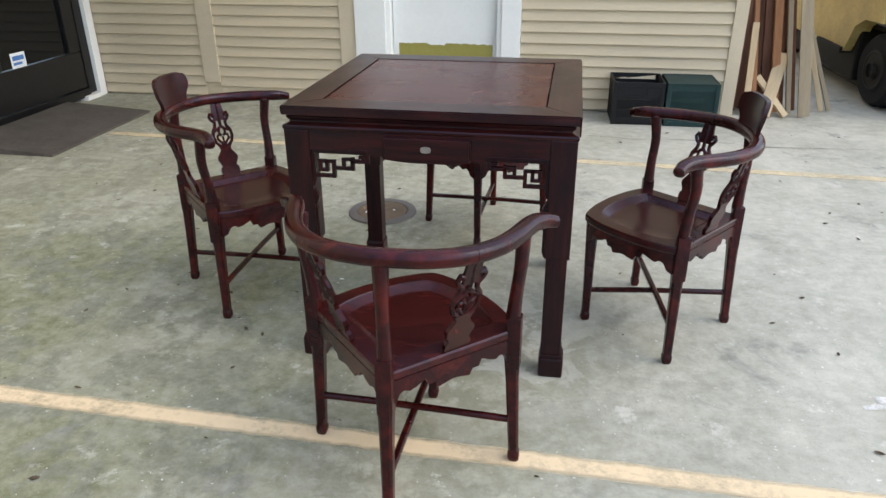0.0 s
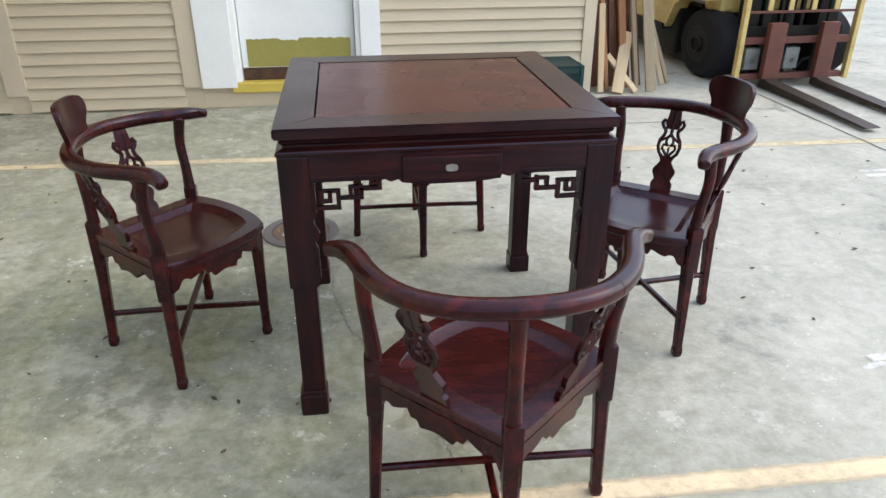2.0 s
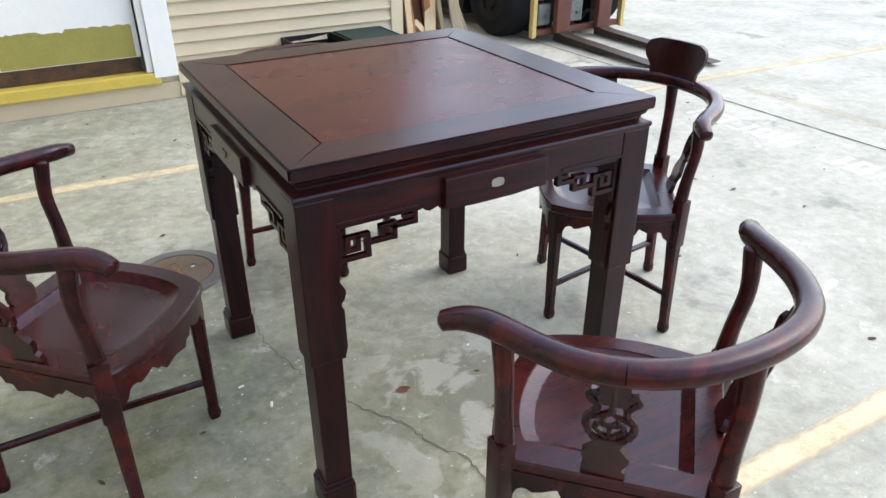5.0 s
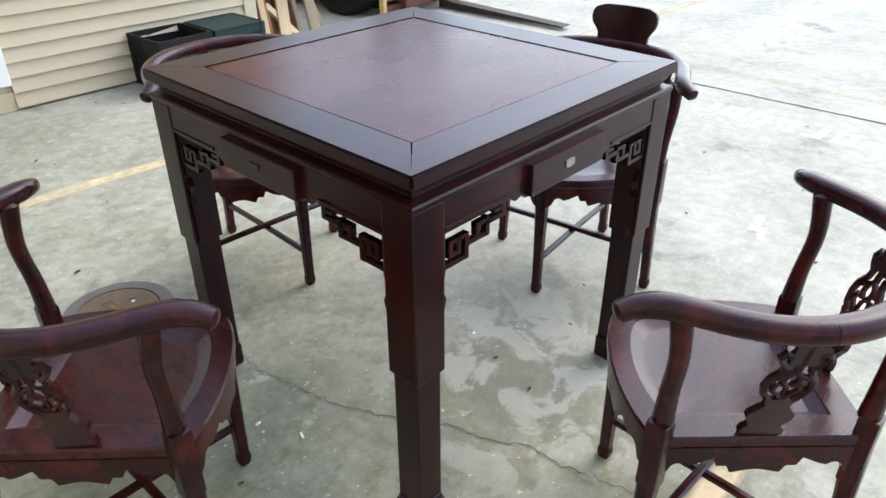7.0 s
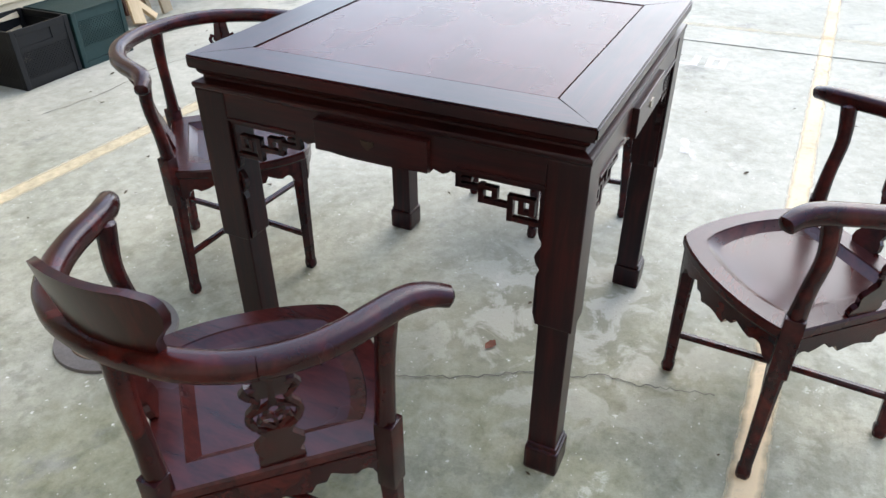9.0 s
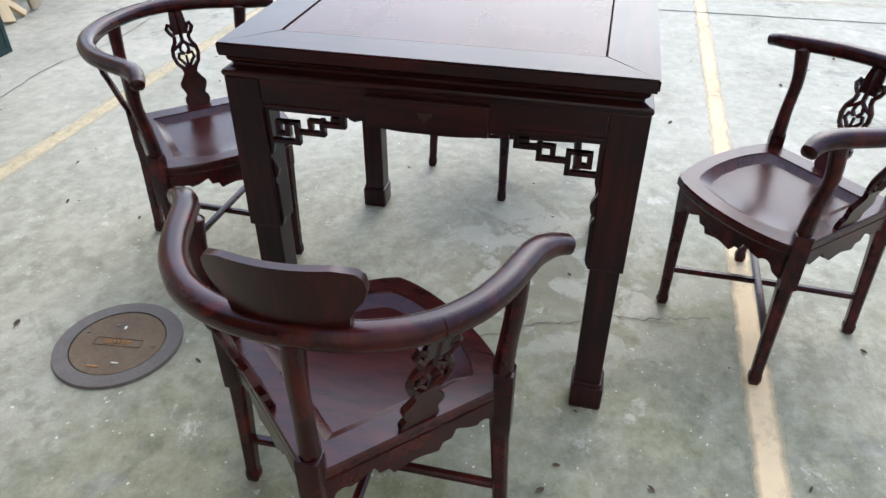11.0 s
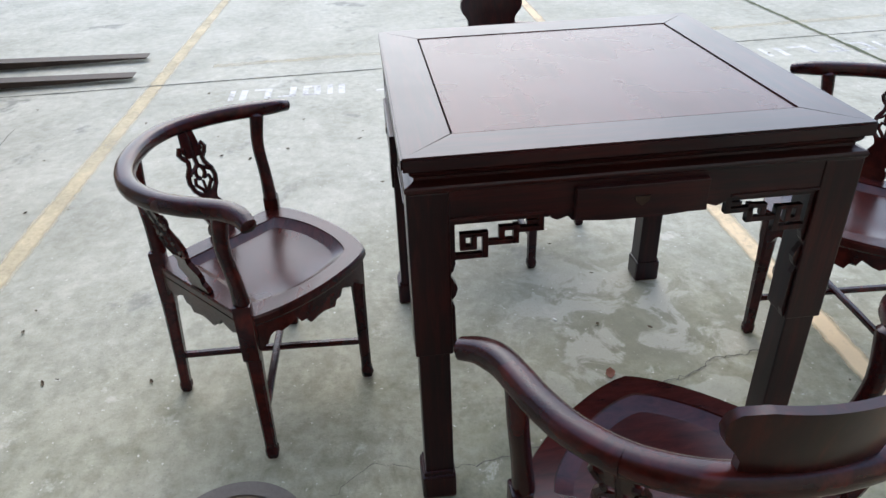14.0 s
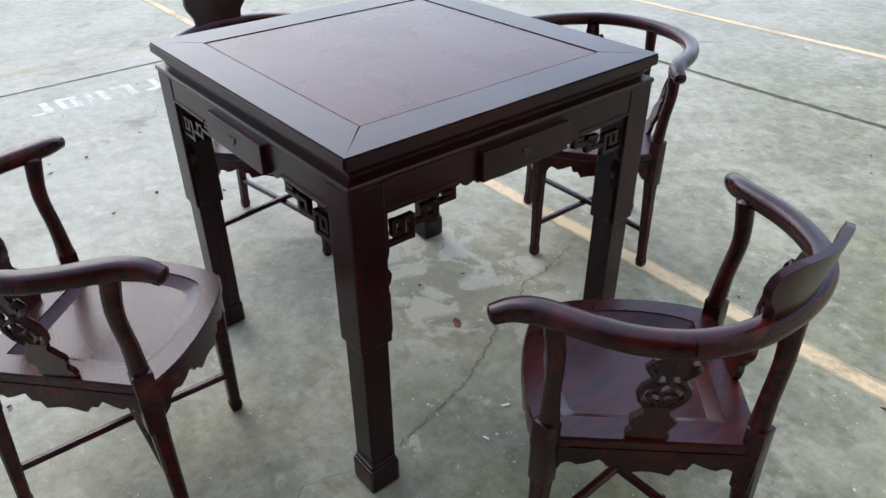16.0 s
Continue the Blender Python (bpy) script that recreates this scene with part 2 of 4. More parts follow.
RED_WOOD = surface("brown_lumber", (0.06, 0.024, 0.014), (0.17, 0.065, 0.032), 0.7, 3, 30, stretch=(8, 8, 0.6), vary=0.15)
ORANGE_WOOD = surface("orange_lumber", (0.20, 0.085, 0.035), (0.34, 0.16, 0.07), 0.7, 3, 30, stretch=(8, 8, 0.6), vary=0.15)
FL_YELLOW = surface("forklift_yellow", (0.36, 0.26, 0.085), (0.68, 0.53, 0.21), 0.5, 5, 60)
FL_RUST = surface("carriage_rust_paint", (0.07, 0.022, 0.016), (0.15, 0.045, 0.03), 0.6, 7, 70)
FL_DARK = surface("greasy_steel", (0.007, 0.0065, 0.006), (0.022, 0.02, 0.018), 0.65, 7, 60, 0.2, spec=0.25)
FORK = surface("fork_steel", (0.022, 0.015, 0.012), (0.065, 0.045, 0.036), 0.6, 6, 60, 0.2, spec=0.3)
STEEL_G = surface("greasy_grey_steel", (0.12, 0.125, 0.12), (0.30, 0.31, 0.30), 0.5, 9, 70, 0.3)
TYRE = surface("tyre_rubber", (0.006, 0.006, 0.008), (0.014, 0.014, 0.017), 0.85, 8, 80, spec=0.25)
LEAF = surface("dead_leaf", (0.04, 0.028, 0.016), (0.10, 0.07, 0.04), 0.85, 30, 90)
RED_LEAF = surface("red_leaf", (0.12, 0.04, 0.025), (0.20, 0.075, 0.045), 0.8, 60, 200)
CRACK = surface("crack_dirt", (0.10, 0.10, 0.085), (0.17, 0.165, 0.145), 0.95, 30, 90)
ROOF = surface("roof_felt", (0.08, 0.08, 0.08), (0.12, 0.12, 0.12), 0.9)

m, nt, ns, ln, b = material("dark_glass")
b.inputs["Base Color"].default_value = (0.004, 0.0045, 0.005, 1)
b.inputs["Specular IOR Level"].default_value = 0.3
b.inputs["Roughness"].default_value = 0.06
GLASS_D = m


# ---- mesh helpers ----
def part(name, bm, mat, parent=None, label="", smooth=False, sharp=40):
    me = bpy.data.meshes.new(name)
    bmesh.ops.recalc_face_normals(bm, faces=bm.faces)
    bm.to_mesh(me)
    bm.free()
    me.materials.append(mat)
    if smooth:
        for p in me.polygons:
            p.use_smooth = True
        me.set_sharp_from_angle(angle=radians(sharp))
    ob = new(name, me)
    if parent:
        ob.parent = parent
    if label:
        tagged(ob, label)
    return ob


def empty(name, label, category, group="", kind=""):
    e = new(name)
    e.empty_display_size = 0.1
    return tagged(e, label, category, group, kind)


def add_box(bm, x0, x1, y0, y1, z0, z1, bevel=0.0, m=None):
    r = bmesh.ops.create_cube(bm, size=1)
    vs = r["verts"]
    for v in vs:
        v.co = Vector(((x0 + x1) / 2 + v.co.x * (x1 - x0), (y0 + y1) / 2 + v.co.y * (y1 - y0), (z0 + z1) / 2 + v.co.z * (z1 - z0)))
    if bevel:
        es = list({e for v in vs for e in v.link_edges})
        r2 = bmesh.ops.bevel(bm, geom=es, offset=bevel, segments=2, profile=0.6, affect='EDGES')
        vs = list({v for f in r2["faces"] for v in f.verts})
    if m is not None:
        bmesh.ops.transform(bm, matrix=m, verts=vs)
    return vs


def box(x0, x1, y0, y1, z0, z1, bevel=0.0, m=None):
    bm = bmesh.new()
    add_box(bm, x0, x1, y0, y1, z0, z1, bevel, m)
    return bm


def spline(pts, n):
    """Catmull-Rom through the points."""
    P = [Vector(p) for p in pts]
    P = [2 * P[0] - P[1]] + P + [2 * P[-1] - P[-2]]
    out = []
    for i in range(1, len(P) - 2):
        for k in range(n):
            t = k / n
            a, b_, c, d = P[i - 1], P[i], P[i + 1], P[i + 2]
            out.append(0.5 * ((2 * b_) + (c - a) * t + (2 * a - 5 * b_ + 4 * c - d) * t * t + (3 * b_ - a - 3 * c + d) * t ** 3))
    out.append(P[-2])
    return out


def add_tube(bm, pts, radii, seg=10, up=(0, 0, 1), power=2.0):
    """Sweep an oval (half width a sideways, half height b along up) along points, with rounded ends."""
    pts = [Vector(p) for p in pts]
    n = len(pts)
    rings = []
    up = Vector(up)
    for i, p in enumerate(pts):
        d = (pts[min(i + 1, n - 1)] - pts[max(i - 1, 0)]).normalized()
        s = d.cross(up)
        s = s.normalized() if s.length > 1e-4 else Vector((1, 0, 0))
        w = s.cross(d).normalized()
        a, b_ = radii[i] if isinstance(radii, list) else radii
        ring = []
        for k in range(seg):
            t = 2 * math.pi * (k + 0.5) / seg
            c, q = math.cos(t), math.sin(t)
            c = math.copysign(abs(c) ** (2 / power), c)
            q = math.copysign(abs(q) ** (2 / power), q)
            ring.append(bm.verts.new(p + s * a * c + w * b_ * q))
        rings.append((ring, p, d, a))
    for (r0, *_), (r1, *_) in zip(rings, rings[1:]):
        for k in range(seg):
            bm.faces.new((r0[k], r0[(k + 1) % seg], r1[(k + 1) % seg], r1[k]))
    for (ring, p, d, a), sgn in ((rings[0], -1), (rings[-1], 1)):
        cap = []
        for v in ring:
            cap.append(bm.verts.new(p + (v.co - p) * 0.6 + d * sgn * a * 0.3))
        for k in range(seg):
            bm.faces.new((ring[k], ring[(k + 1) % seg], cap[(k + 1) % seg], cap[k]))
        bm.faces.new(cap)


def tube(pts, radii, seg=10, up=(0, 0, 1), power=2.0):
    bm = bmesh.new()
    add_tube(bm, pts, radii, seg, up, power)
    return bm


def add_prism(bm, poly, d0, d1, frame_m):
    """Extrude a 2D outline (u, v) from depth d0 to d1; frame_m takes (u, depth, v) to place."""
    a = [bm.verts.new(frame_m @ Vector((u, d0, v))) for u, v in poly]
    b_ = [bm.verts.new(frame_m @ Vector((u, d1, v))) for u, v in poly]
    bm.faces.new(a)
    bm.faces.new(b_[::-1])
    n = len(poly)
    for i in range(n):
        bm.faces.new((a[i], b_[i], b_[(i + 1) % n], a[(i + 1) % n]))


def prism(poly, d0, d1, frame_m=Matrix.Identity(4)):
    bm = bmesh.new()
    add_prism(bm, poly, d0, d1, frame_m)
    return bm


def lathe(profile, seg=32, axis_m=Matrix.Identity(4)):
    """Turn an (r, z) profile round z."""
    bm = bmesh.new()
    rings = []
    for r, z in profile:
        rings.append([bm.verts.new(axis_m @ Vector((r * math.cos(2 * math.pi * k / seg), r * math.sin(2 * math.pi * k / seg), z))) for k in range(seg)])
    for r0, r1 in zip(rings, rings[1:]):
        for k in range(seg):
            bm.faces.new((r0[k], r0[(k + 1) % seg], r1[(k + 1) % seg], r1[k]))
    for ring in (rings[0], rings[-1]):
        bm.faces.new(ring)
    return bm


def strip(path, ztop, zbot, thick):
    """An upright board along a 2D path with a shaped lower edge: zbot(s), s from 0 to 1."""
    bm = bmesh.new()
    n = len(path)
    cols = []
    for i, p in enumerate(path):
        p = Vector(p)
        d = (Vector(path[min(i + 1, n - 1)]) - Vector(path[max(i - 1, 0)])).normalized()
        q = Vector((-d.y, d.x)) * thick
        z = zbot(i / (n - 1))
        cols.append([bm.verts.new((*a, h)) for a, h in ((p, ztop), (p, z), (p + q, z), (p + q, ztop))])
    for c0, c1 in zip(cols, cols[1:]):
        for k in range(4):
            bm.faces.new((c0[k], c0[(k + 1) % 4], c1[(k + 1) % 4], c1[k]))
    bm.faces.new(cols[0])
    bm.faces.new(cols[-1][::-1])
    return bm


# ---- ground ----
def build_ground():
    bm = bmesh.new()
    xs = [-300, -30, -8, -3, 0, 3, 8, 30, 300]
    vs = [[bm.verts.new((x, y, 0)) for x in xs] for y in xs]
    for j in range(len(xs) - 1):
        for i in range(len(xs) - 1):
            bm.faces.new((vs[j][i], vs[j][i + 1], vs[j + 1][i + 1], vs[j + 1][i]))
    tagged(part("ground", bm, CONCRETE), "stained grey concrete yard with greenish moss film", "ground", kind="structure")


def floor_strip(name, x0, y0, x1, y1, width, mat, label, z=0.003, wob=0.004, category="marking", seed=1):
    """A thin strip laid on the ground, with slightly uneven edges."""
    rnd = random.Random(seed)
    bm = bmesh.new()
    a, b_ = Vector((x0, y0)), Vector((x1, y1))
    d = (b_ - a).normalized()
    q = Vector((-d.y, d.x))
    n = max(2, int((b_ - a).length / 0.03))
    prev = None
    uv = bm.loops.layers.uv.new("UVMap")
    for i in range(n + 1):
        p = a + (b_ - a) * (i / n)
        l, r = p + q * (width / 2 + rnd.uniform(-wob, wob)), p - q * (width / 2 + rnd.uniform(-wob, wob))
        cur = (bm.verts.new((*l, z)), bm.verts.new((*r, z)))
        if prev:
            f = bm.faces.new((prev[0], prev[1], cur[1], cur[0]))
            for lp in f.loops:
                lp[uv].uv = (lp.vert.co.x, 1.0 if lp.vert in (prev[0], cur[0]) else 0.0)
        prev = cur
    return tagged(part(name, bm, mat), label, category, kind="structure")


build_ground()
floor_strip("yellow_line_south", -4.0, -0.73, 12.0, -0.99, 0.085, YELLOW_LINE, "worn pale yellow parking line painted on concrete", 0.0014, 0.003)
floor_strip("yellow_line_north", -2.6, 1.885, 12.0, 1.33, 0.105, YELLOW_OLD, "faded pale yellow parking line on concrete", 0.0014, 0.003, seed=2)
floor_strip("yellow_line_far", -4.0, -3.60, 12.0, -3.58, 0.09, YELLOW_LINE, "worn yellow parking line across the yard", 0.0014, 0.003, seed=3)
floor_strip("expansion_joint_long", 2.66, 6.0, 3.09, -9.0, 0.012, JOINT, "dark narrow joint between concrete slabs", 0.002, 0.003, "joint", 4)
floor_strip("expansion_joint_mossy", -6.0, -2.55, 14.0, -2.55, 0.03, MOSS, "mossy green joint between concrete slabs", 0.003, 0.008, "joint", 5)
floor_strip("cross_line_faded", 3.12, 1.4, 3.42, -7.0, 0.09, YELLOW_FAINT, "faded yellow line beside the slab joint", 0.0014, 0.007, seed=6)


# ---- buildings ----
WY = 2.98
PITCH = 0.0762


def siding_bm(x0, x1, z0, thick=0.027):
    bm = bmesh.new()
    zt, zb = z0 + PITCH + 0.012, z0
    prof = [(WY - 0.002, zt), (WY - 0.006, zt), (WY - thick - 0.004, zb + 0.002), (WY - thick - 0.002, zb), (WY - 0.002, zb)]
    a = [bm.verts.new((x0, y, z)) for y, z in prof]
    b_ = [bm.verts.new((x1, y, z)) for y, z in prof]
    bm.faces.new(a)
    bm.faces.new(b_[::-1])
    for i in range(5):
        bm.faces.new((a[i], a[(i + 1) % 5], b_[(i + 1) % 5], b_[i]))
    return bm


def build_north():
    w = empty("wall_north", "beige lap-sided building wall", "wall", kind="structure")
    bm = bmesh.new()
    add_box(bm, -3.75, -0.94, WY, WY + 0.2, 0, 3.1)
    add_box(bm, -0.16, 1.43, WY, WY + 0.2, 0, 3.1)
    add_box(bm, -0.94, -0.16, WY, WY + 0.2, 2.2, 3.1)
    add_box(bm, -0.94, -0.16, WY, WY + 0.2, 0, 0.10)
    part("wall_core", bm, POST, w)
    for x0, x1 in ((-3.35, -2.44), (-2.31, -1.315), (0.012, 1.425)):
        first = None
        for k in range(15):
            if first is None:
                first = part("siding_board", siding_bm(x0, x1, 0), SIDING, w)
                first.location.z = 0.015
            else:
                o = new("siding_board", first.data)
                o.parent = w
                o.location.z = 0.015 + k * PITCH
        rest = bmesh.new()
        for k in range(15, 42):
            s = siding_bm(x0, x1, 0.015 + k * PITCH)
            me = bpy.data.meshes.new("tmp")
            s.to_mesh(me)
            s.free()
            rest.from_mesh(me)
            bpy.data.meshes.remove(me)
        tagged(part("upper_siding", rest, SIDING, w), kind="stuff")
    for x0, x1, z0 in ((-2.44, -2.31, 0.12), (-1.315, -1.197, 0.145), (1.425, 1.512, 0.0)):
        part("corner_trim", box(x0, x1, WY - 0.035, WY + 0.02, z0, 3.1, 0.004), POST, w)
    for x0, x1 in ((-2.44, -2.31), (-1.315, -1.197), (-1.197, 0.012)):
        part("base_board", box(x0, x1, WY - 0.012, WY - 0.001, 0.0, 0.10 if x1 > -1 else 0.118, 0.002), SIDING, w)
    part("side_return", box(1.43, 1.512, WY + 0.021, 9.0, 0, 3.1), POST, w)
    tagged(part("roof_slab", box(-8, 1.6, WY - 0.1, 9.0, 3.1, 3.3), ROOF), "flat grey felt roof edge of the building", "roof", kind="structure")
    # door
    d = empty("door_1", "white painted door with a dull brass kick plate and worn sill", "door", kind="structure")
    part("door_leaf", box(-0.925, -0.165, WY + 0.03, WY + 0.075, 0.256, 2.2, 0.003), WHITE, d)
    kick = part("kick_plate", box(-0.885, -0.193, WY + 0.024, WY + 0.03, 0.262, 0.453, 0.002), BRASS, d, "dull brass kick plate with peeling white paint above")
    bm = bmesh.new()
    rnd = random.Random(5)
    prev = None
    for i in range(40):
        x = -0.885 + 0.692 * i / 39
        z = 0.450 - abs(rnd.gauss(0, 0.004)) - (0.012 if 12 < i < 20 else 0)
        cur = (bm.verts.new((x, WY + 0.022, z)), bm.verts.new((x, WY + 0.022, 0.460)))
        if prev:
            bm.faces.new((prev[0], cur[0], cur[1], prev[1]))
        prev = cur
    part("paint_edge", bm, WHITE, kick)
    part("bottom_rail", box(-0.92, -0.17, WY + 0.034, WY + 0.07, 0.172, 0.255, 0.004), ROT, d, "rotten dark wooden bottom rail")
    part("sill", box(-1.0, -0.09, WY - 0.045, WY + 0.1, 0.102, 0.17, 0.008), SILL_Y, d, "worn yellow painted sill")
    part("casing", box(-1.195, -0.965, WY - 0.05, WY + 0.01, 0.14, 2.3, 0.004), WHITE, d)
    part("jamb", box(-0.965, -0.93, WY - 0.03, WY + 0.08, 0.172, 2.25, 0.004), WHITE, d)
    part("casing", box(-0.125, 0.01, WY - 0.05, WY + 0.01, 0.14, 2.3, 0.004), WHITE, d)
    part("jamb", box(-0.16, -0.125, WY - 0.03, WY + 0.08, 0.172, 2.25, 0.004), WHITE, d)
    part("head", box(-0.965, -0.125, WY - 0.045, WY + 0.08, 2.2, 2.3, 0.004), WHITE, d)


def build_west():
    WX = -3.35
    w = empty("wall_west", "beige building wall beside dark glass doors", "wall", kind="structure")
    bm = bmesh.new()
    # upper wall is unseen, raised to 6.5 m to shade the yard's west
    add_box(bm, WX - 0.2, WX, 2.945, WY - 0.02, 0, 6.5)
    add_box(bm, WX - 0.2, WX, -7.0, 0.9, 0, 6.5)
    add_box(bm, WX - 0.2, WX, 0.9, 2.945, 2.25, 6.5)
    part("wall_core", bm, POST, w)
    # unseen slab, added overhead only to shade the siding's west corner
    part("unseen_shade_slab", box(WX + 0.003, WX + 2.1, 0.4, WY - 0.06, 2.42, 2.57, 0.01), POST, w)
    d = empty("door_2", "black framed dark glass entrance door with white jamb", "door", kind="structure")
    part("white_jamb", box(WX - 0.05, WX + 0.05, 2.86, 2.94, 0, 2.25, 0.004), WHITE, d, "white painted jamb")
    part("threshold", box(WX - 0.05, WX + 0.06, 2.68, 2.855, 0, 0.035, 0.004), WHITE, d)
    part("frame", box(WX - 0.06, WX + 0.02, 2.77, 2.858, 0.04, 2.25, 0.004), BLACK, d)
    part("bottom_rail", box(WX - 0.04, WX + 0.012, 0.95, 2.765, 0.09, 0.36, 0.006), BLACK, d)
    part("kick_rail", box(WX - 0.05, WX + 0.03, 0.95, 2.765, 0.02, 0.085, 0.004), BLACK, d)
    part("stile", box(WX - 0.04, WX + 0.014, 1.86, 1.94, 0.365, 2.2, 0.004), BLACK, d)
    part("stile", box(WX - 0.04, WX + 0.014, 2.64, 2.765, 0.365, 2.2, 0.004), BLACK, d)
    part("pane", box(WX - 0.02, WX - 0.01, 1.945, 2.635, 0.365, 2.2), GLASS_D, d)
    part("pane", box(WX - 0.02, WX - 0.01, 0.95, 1.855, 0.365, 2.2), GLASS_D, d)
    s = part("sticker", box(WX - 0.009, WX - 0.007, 2.06, 2.20, 0.36, 0.46), PAPER, d, "white and blue sticker on the glass")
    part("bar", box(WX - 0.0065, WX - 0.006, 2.075, 2.185, 0.41, 0.44), BLUE, s)
    part("bar", box(WX - 0.0065, WX - 0.006, 2.075, 2.16, 0.38, 0.397), BLUE, s)
    bm = prism([(-3.285, 0.0), (-2.63, 0.0), (-2.63, 0.014), (-3.285, 0.055)], 1.35, 2.43)
    tagged(part("entrance_ramp", bm, MAT), "worn grey-brown ramp board before the glass door", "ramp")


build_north()
build_west()


# ---- table ----
HT, TS = 0.815, 0.417


def rot4(i):
    return Matrix.Rotation(i * math.pi / 2, 4, 'Z')


def fret_bars():
    w = 0.0098
    bars = [(0, .165, -w, 0), (.004, .004 + w, -.082, -w)]
    # large key by the leg
    bars += [(.004, .068, -.082, -.082 + w), (.068 - w, .068, -.082, -.030), (.022, .068, -.038, -.030), (.022, .022 + w, -.060, -.030), (.022, .048, -.064, -.056), (.04, .04 + w, -.064, -.03)]
    # middle key
    bars += [(.068 - w, .118, -.058, -.058 + w), (.118 - w, .118, -.058, -.020), (.085, .118, -.030, -.022), (.085, .085 + w, -.046, -.022)]
    # small key
    bars += [(.118 - w, .158, -.036, -.036 + w), (.158 - w, .158, -.036, -.006), (.130, .158, -.022, -.014)]
    return [(1.12 * u0, 1.12 * u1, v0, v1) for u0, u1, v0, v1 in bars]


def build_table():
    t = empty("game_table", "square dark rosewood game table with drawers and fretwork", "table")
    p = 0.321
    # top: four mitred boards round a panel
    for i in range(4):
        bm = bmesh.new()
        z0, z1, e = HT - 0.026, HT, 0.0004
        lo = [(-TS + e, -TS), (TS - e, -TS), (p + e * 0 - 0.0006, -p - 0.0015), (-p + 0.0006, -p - 0.0015)]
        add_prism(bm, [(x, y) for x, y in lo], z0, z1, Matrix(((1, 0, 0, 0), (0, 0, 1, 0), (0, 1, 0, 0), (0, 0, 0, 1))))
        es = [ed for ed in bm.edges if all(abs(v.co.y + TS) < 1e-4 for v in ed.verts)]
        bmesh.ops.bevel(bm, geom=es, offset=0.004, segments=2, affect='EDGES')
        bmesh.ops.transform(bm, matrix=rot4(i), verts=bm.verts)
        part("top_board", bm, WOOD_X if i % 2 == 0 else WOOD_Y, t)
    part("panel", box(-p + 0.0032, p - 0.0032, -p + 0.0028, p - 0.0028, HT - 0.024, HT - 0.0016, 0.001), WOOD_P, t)
    part("panel_bed", box(-p - 0.01, p + 0.01, -p - 0.01, p + 0.01, HT - 0.034, HT - 0.0245), GROOVE, t)
    # side moulding, one length a side: cove, waist and bead
    prof = [(0.400, 0.788), (0.405, 0.783), (0.402, 0.777), (0.396, 0.771), (0.396, 0.766), (0.402, 0.763), (0.4125, 0.760), (0.4145, 0.756), (0.4140, 0.751), (0.4115, 0.747), (0.36, 0.747), (0.36, 0.788)]
    for i in range(4):
        bm = bmesh.new()
        a = [bm.verts.new((-d, -d, z)) for d, z in prof]
        b_ = [bm.verts.new((d, -d, z)) for d, z in prof]
        n = len(prof)
        for k in range(n):
            bm.faces.new((a[k], a[(k + 1) % n], b_[(k + 1) % n], b_[k]))
        bm.faces.new(a)
        bm.faces.new(b_)
        bmesh.ops.transform(bm, matrix=rot4(i), verts=bm.verts)
        part("moulding", bm, WOOD_X if i % 2 == 0 else WOOD_Y, t)
    # aprons with an ogee drop in the middle
    half = [(0.338, 0.690), (0.175, 0.690), (0.165, 0.687), (0.156, 0.679), (0.146, 0.675), (0.136, 0.678), (0.128, 0.681), (0.120, 0.672), (0.09, 0.668), (0.05, 0.665)]
    poly = [(-x, z) for x, z in half] + [(x, z) for x, z in reversed(half)] + [(0.338, 0.7465), (-0.338, 0.7465)]
    for i in range(4):
        m = rot4(i)
        bm = bmesh.new()
        add_prism(bm, poly, -0.410, -0.388, m)
        part("apron", bm, WOOD_X if i % 2 == 0 else WOOD_Y, t)
        for sgn in (-1, 1):
            part("apron_bead", box(min(sgn * 0.338, sgn * 0.172), max(sgn * 0.338, sgn * 0.172), -0.4135, -0.4095, 0.690, 0.6955, 0.001, m), WOOD_X if i % 2 == 0 else WOOD_Y, t)
        dr = part("drawer", box(-0.118, 0.122, -0.424, -0.36, 0.676, 0.738, 0.002, m), WOOD_X if i % 2 == 0 else WOOD_Y, t)
        z = 0.709
        if i == 0:
            poly_l = [(-0.015, z), (-0.013, z + 0.007), (0.0, z + 0.0095), (0.013, z + 0.007), (0.015, z), (0.013, z - 0.007), (0, z - 0.0095), (-0.013, z - 0.007)]
        else:
            poly_l = [(-0.014, z + 0.008), (0, z + 0.006), (0.014, z + 0.008), (0.012, z - 0.002), (0, z - 0.012), (-0.012, z - 0.002)]
        part("lock_plate", prism(poly_l, -0.4265, -0.4235, m), LOCK if i == 0 else LOCK_D, dr, "grey metal lock plate" if i == 0 else "dark metal lock plate")
        # fretwork brackets
        for sgn in (-1, 1):
            fret = None
            for k, (u0, u1, v0, v1) in enumerate(fret_bars()):
                xa, xb = sorted((sgn * (0.345 - u0), sgn * (0.345 - u1)))
                inset = 0.0004 * (k % 3)
                bar = box(xa, xb, -0.405 + inset, -0.391 - inset, 0.689 + v0, 0.689 + v1, 0.0012, m)
                if fret is None:
                    fret = part("fretwork", bar, WOOD_Z, t)
                else:
                    part("fret_bar", bar, WOOD_Z, fret)
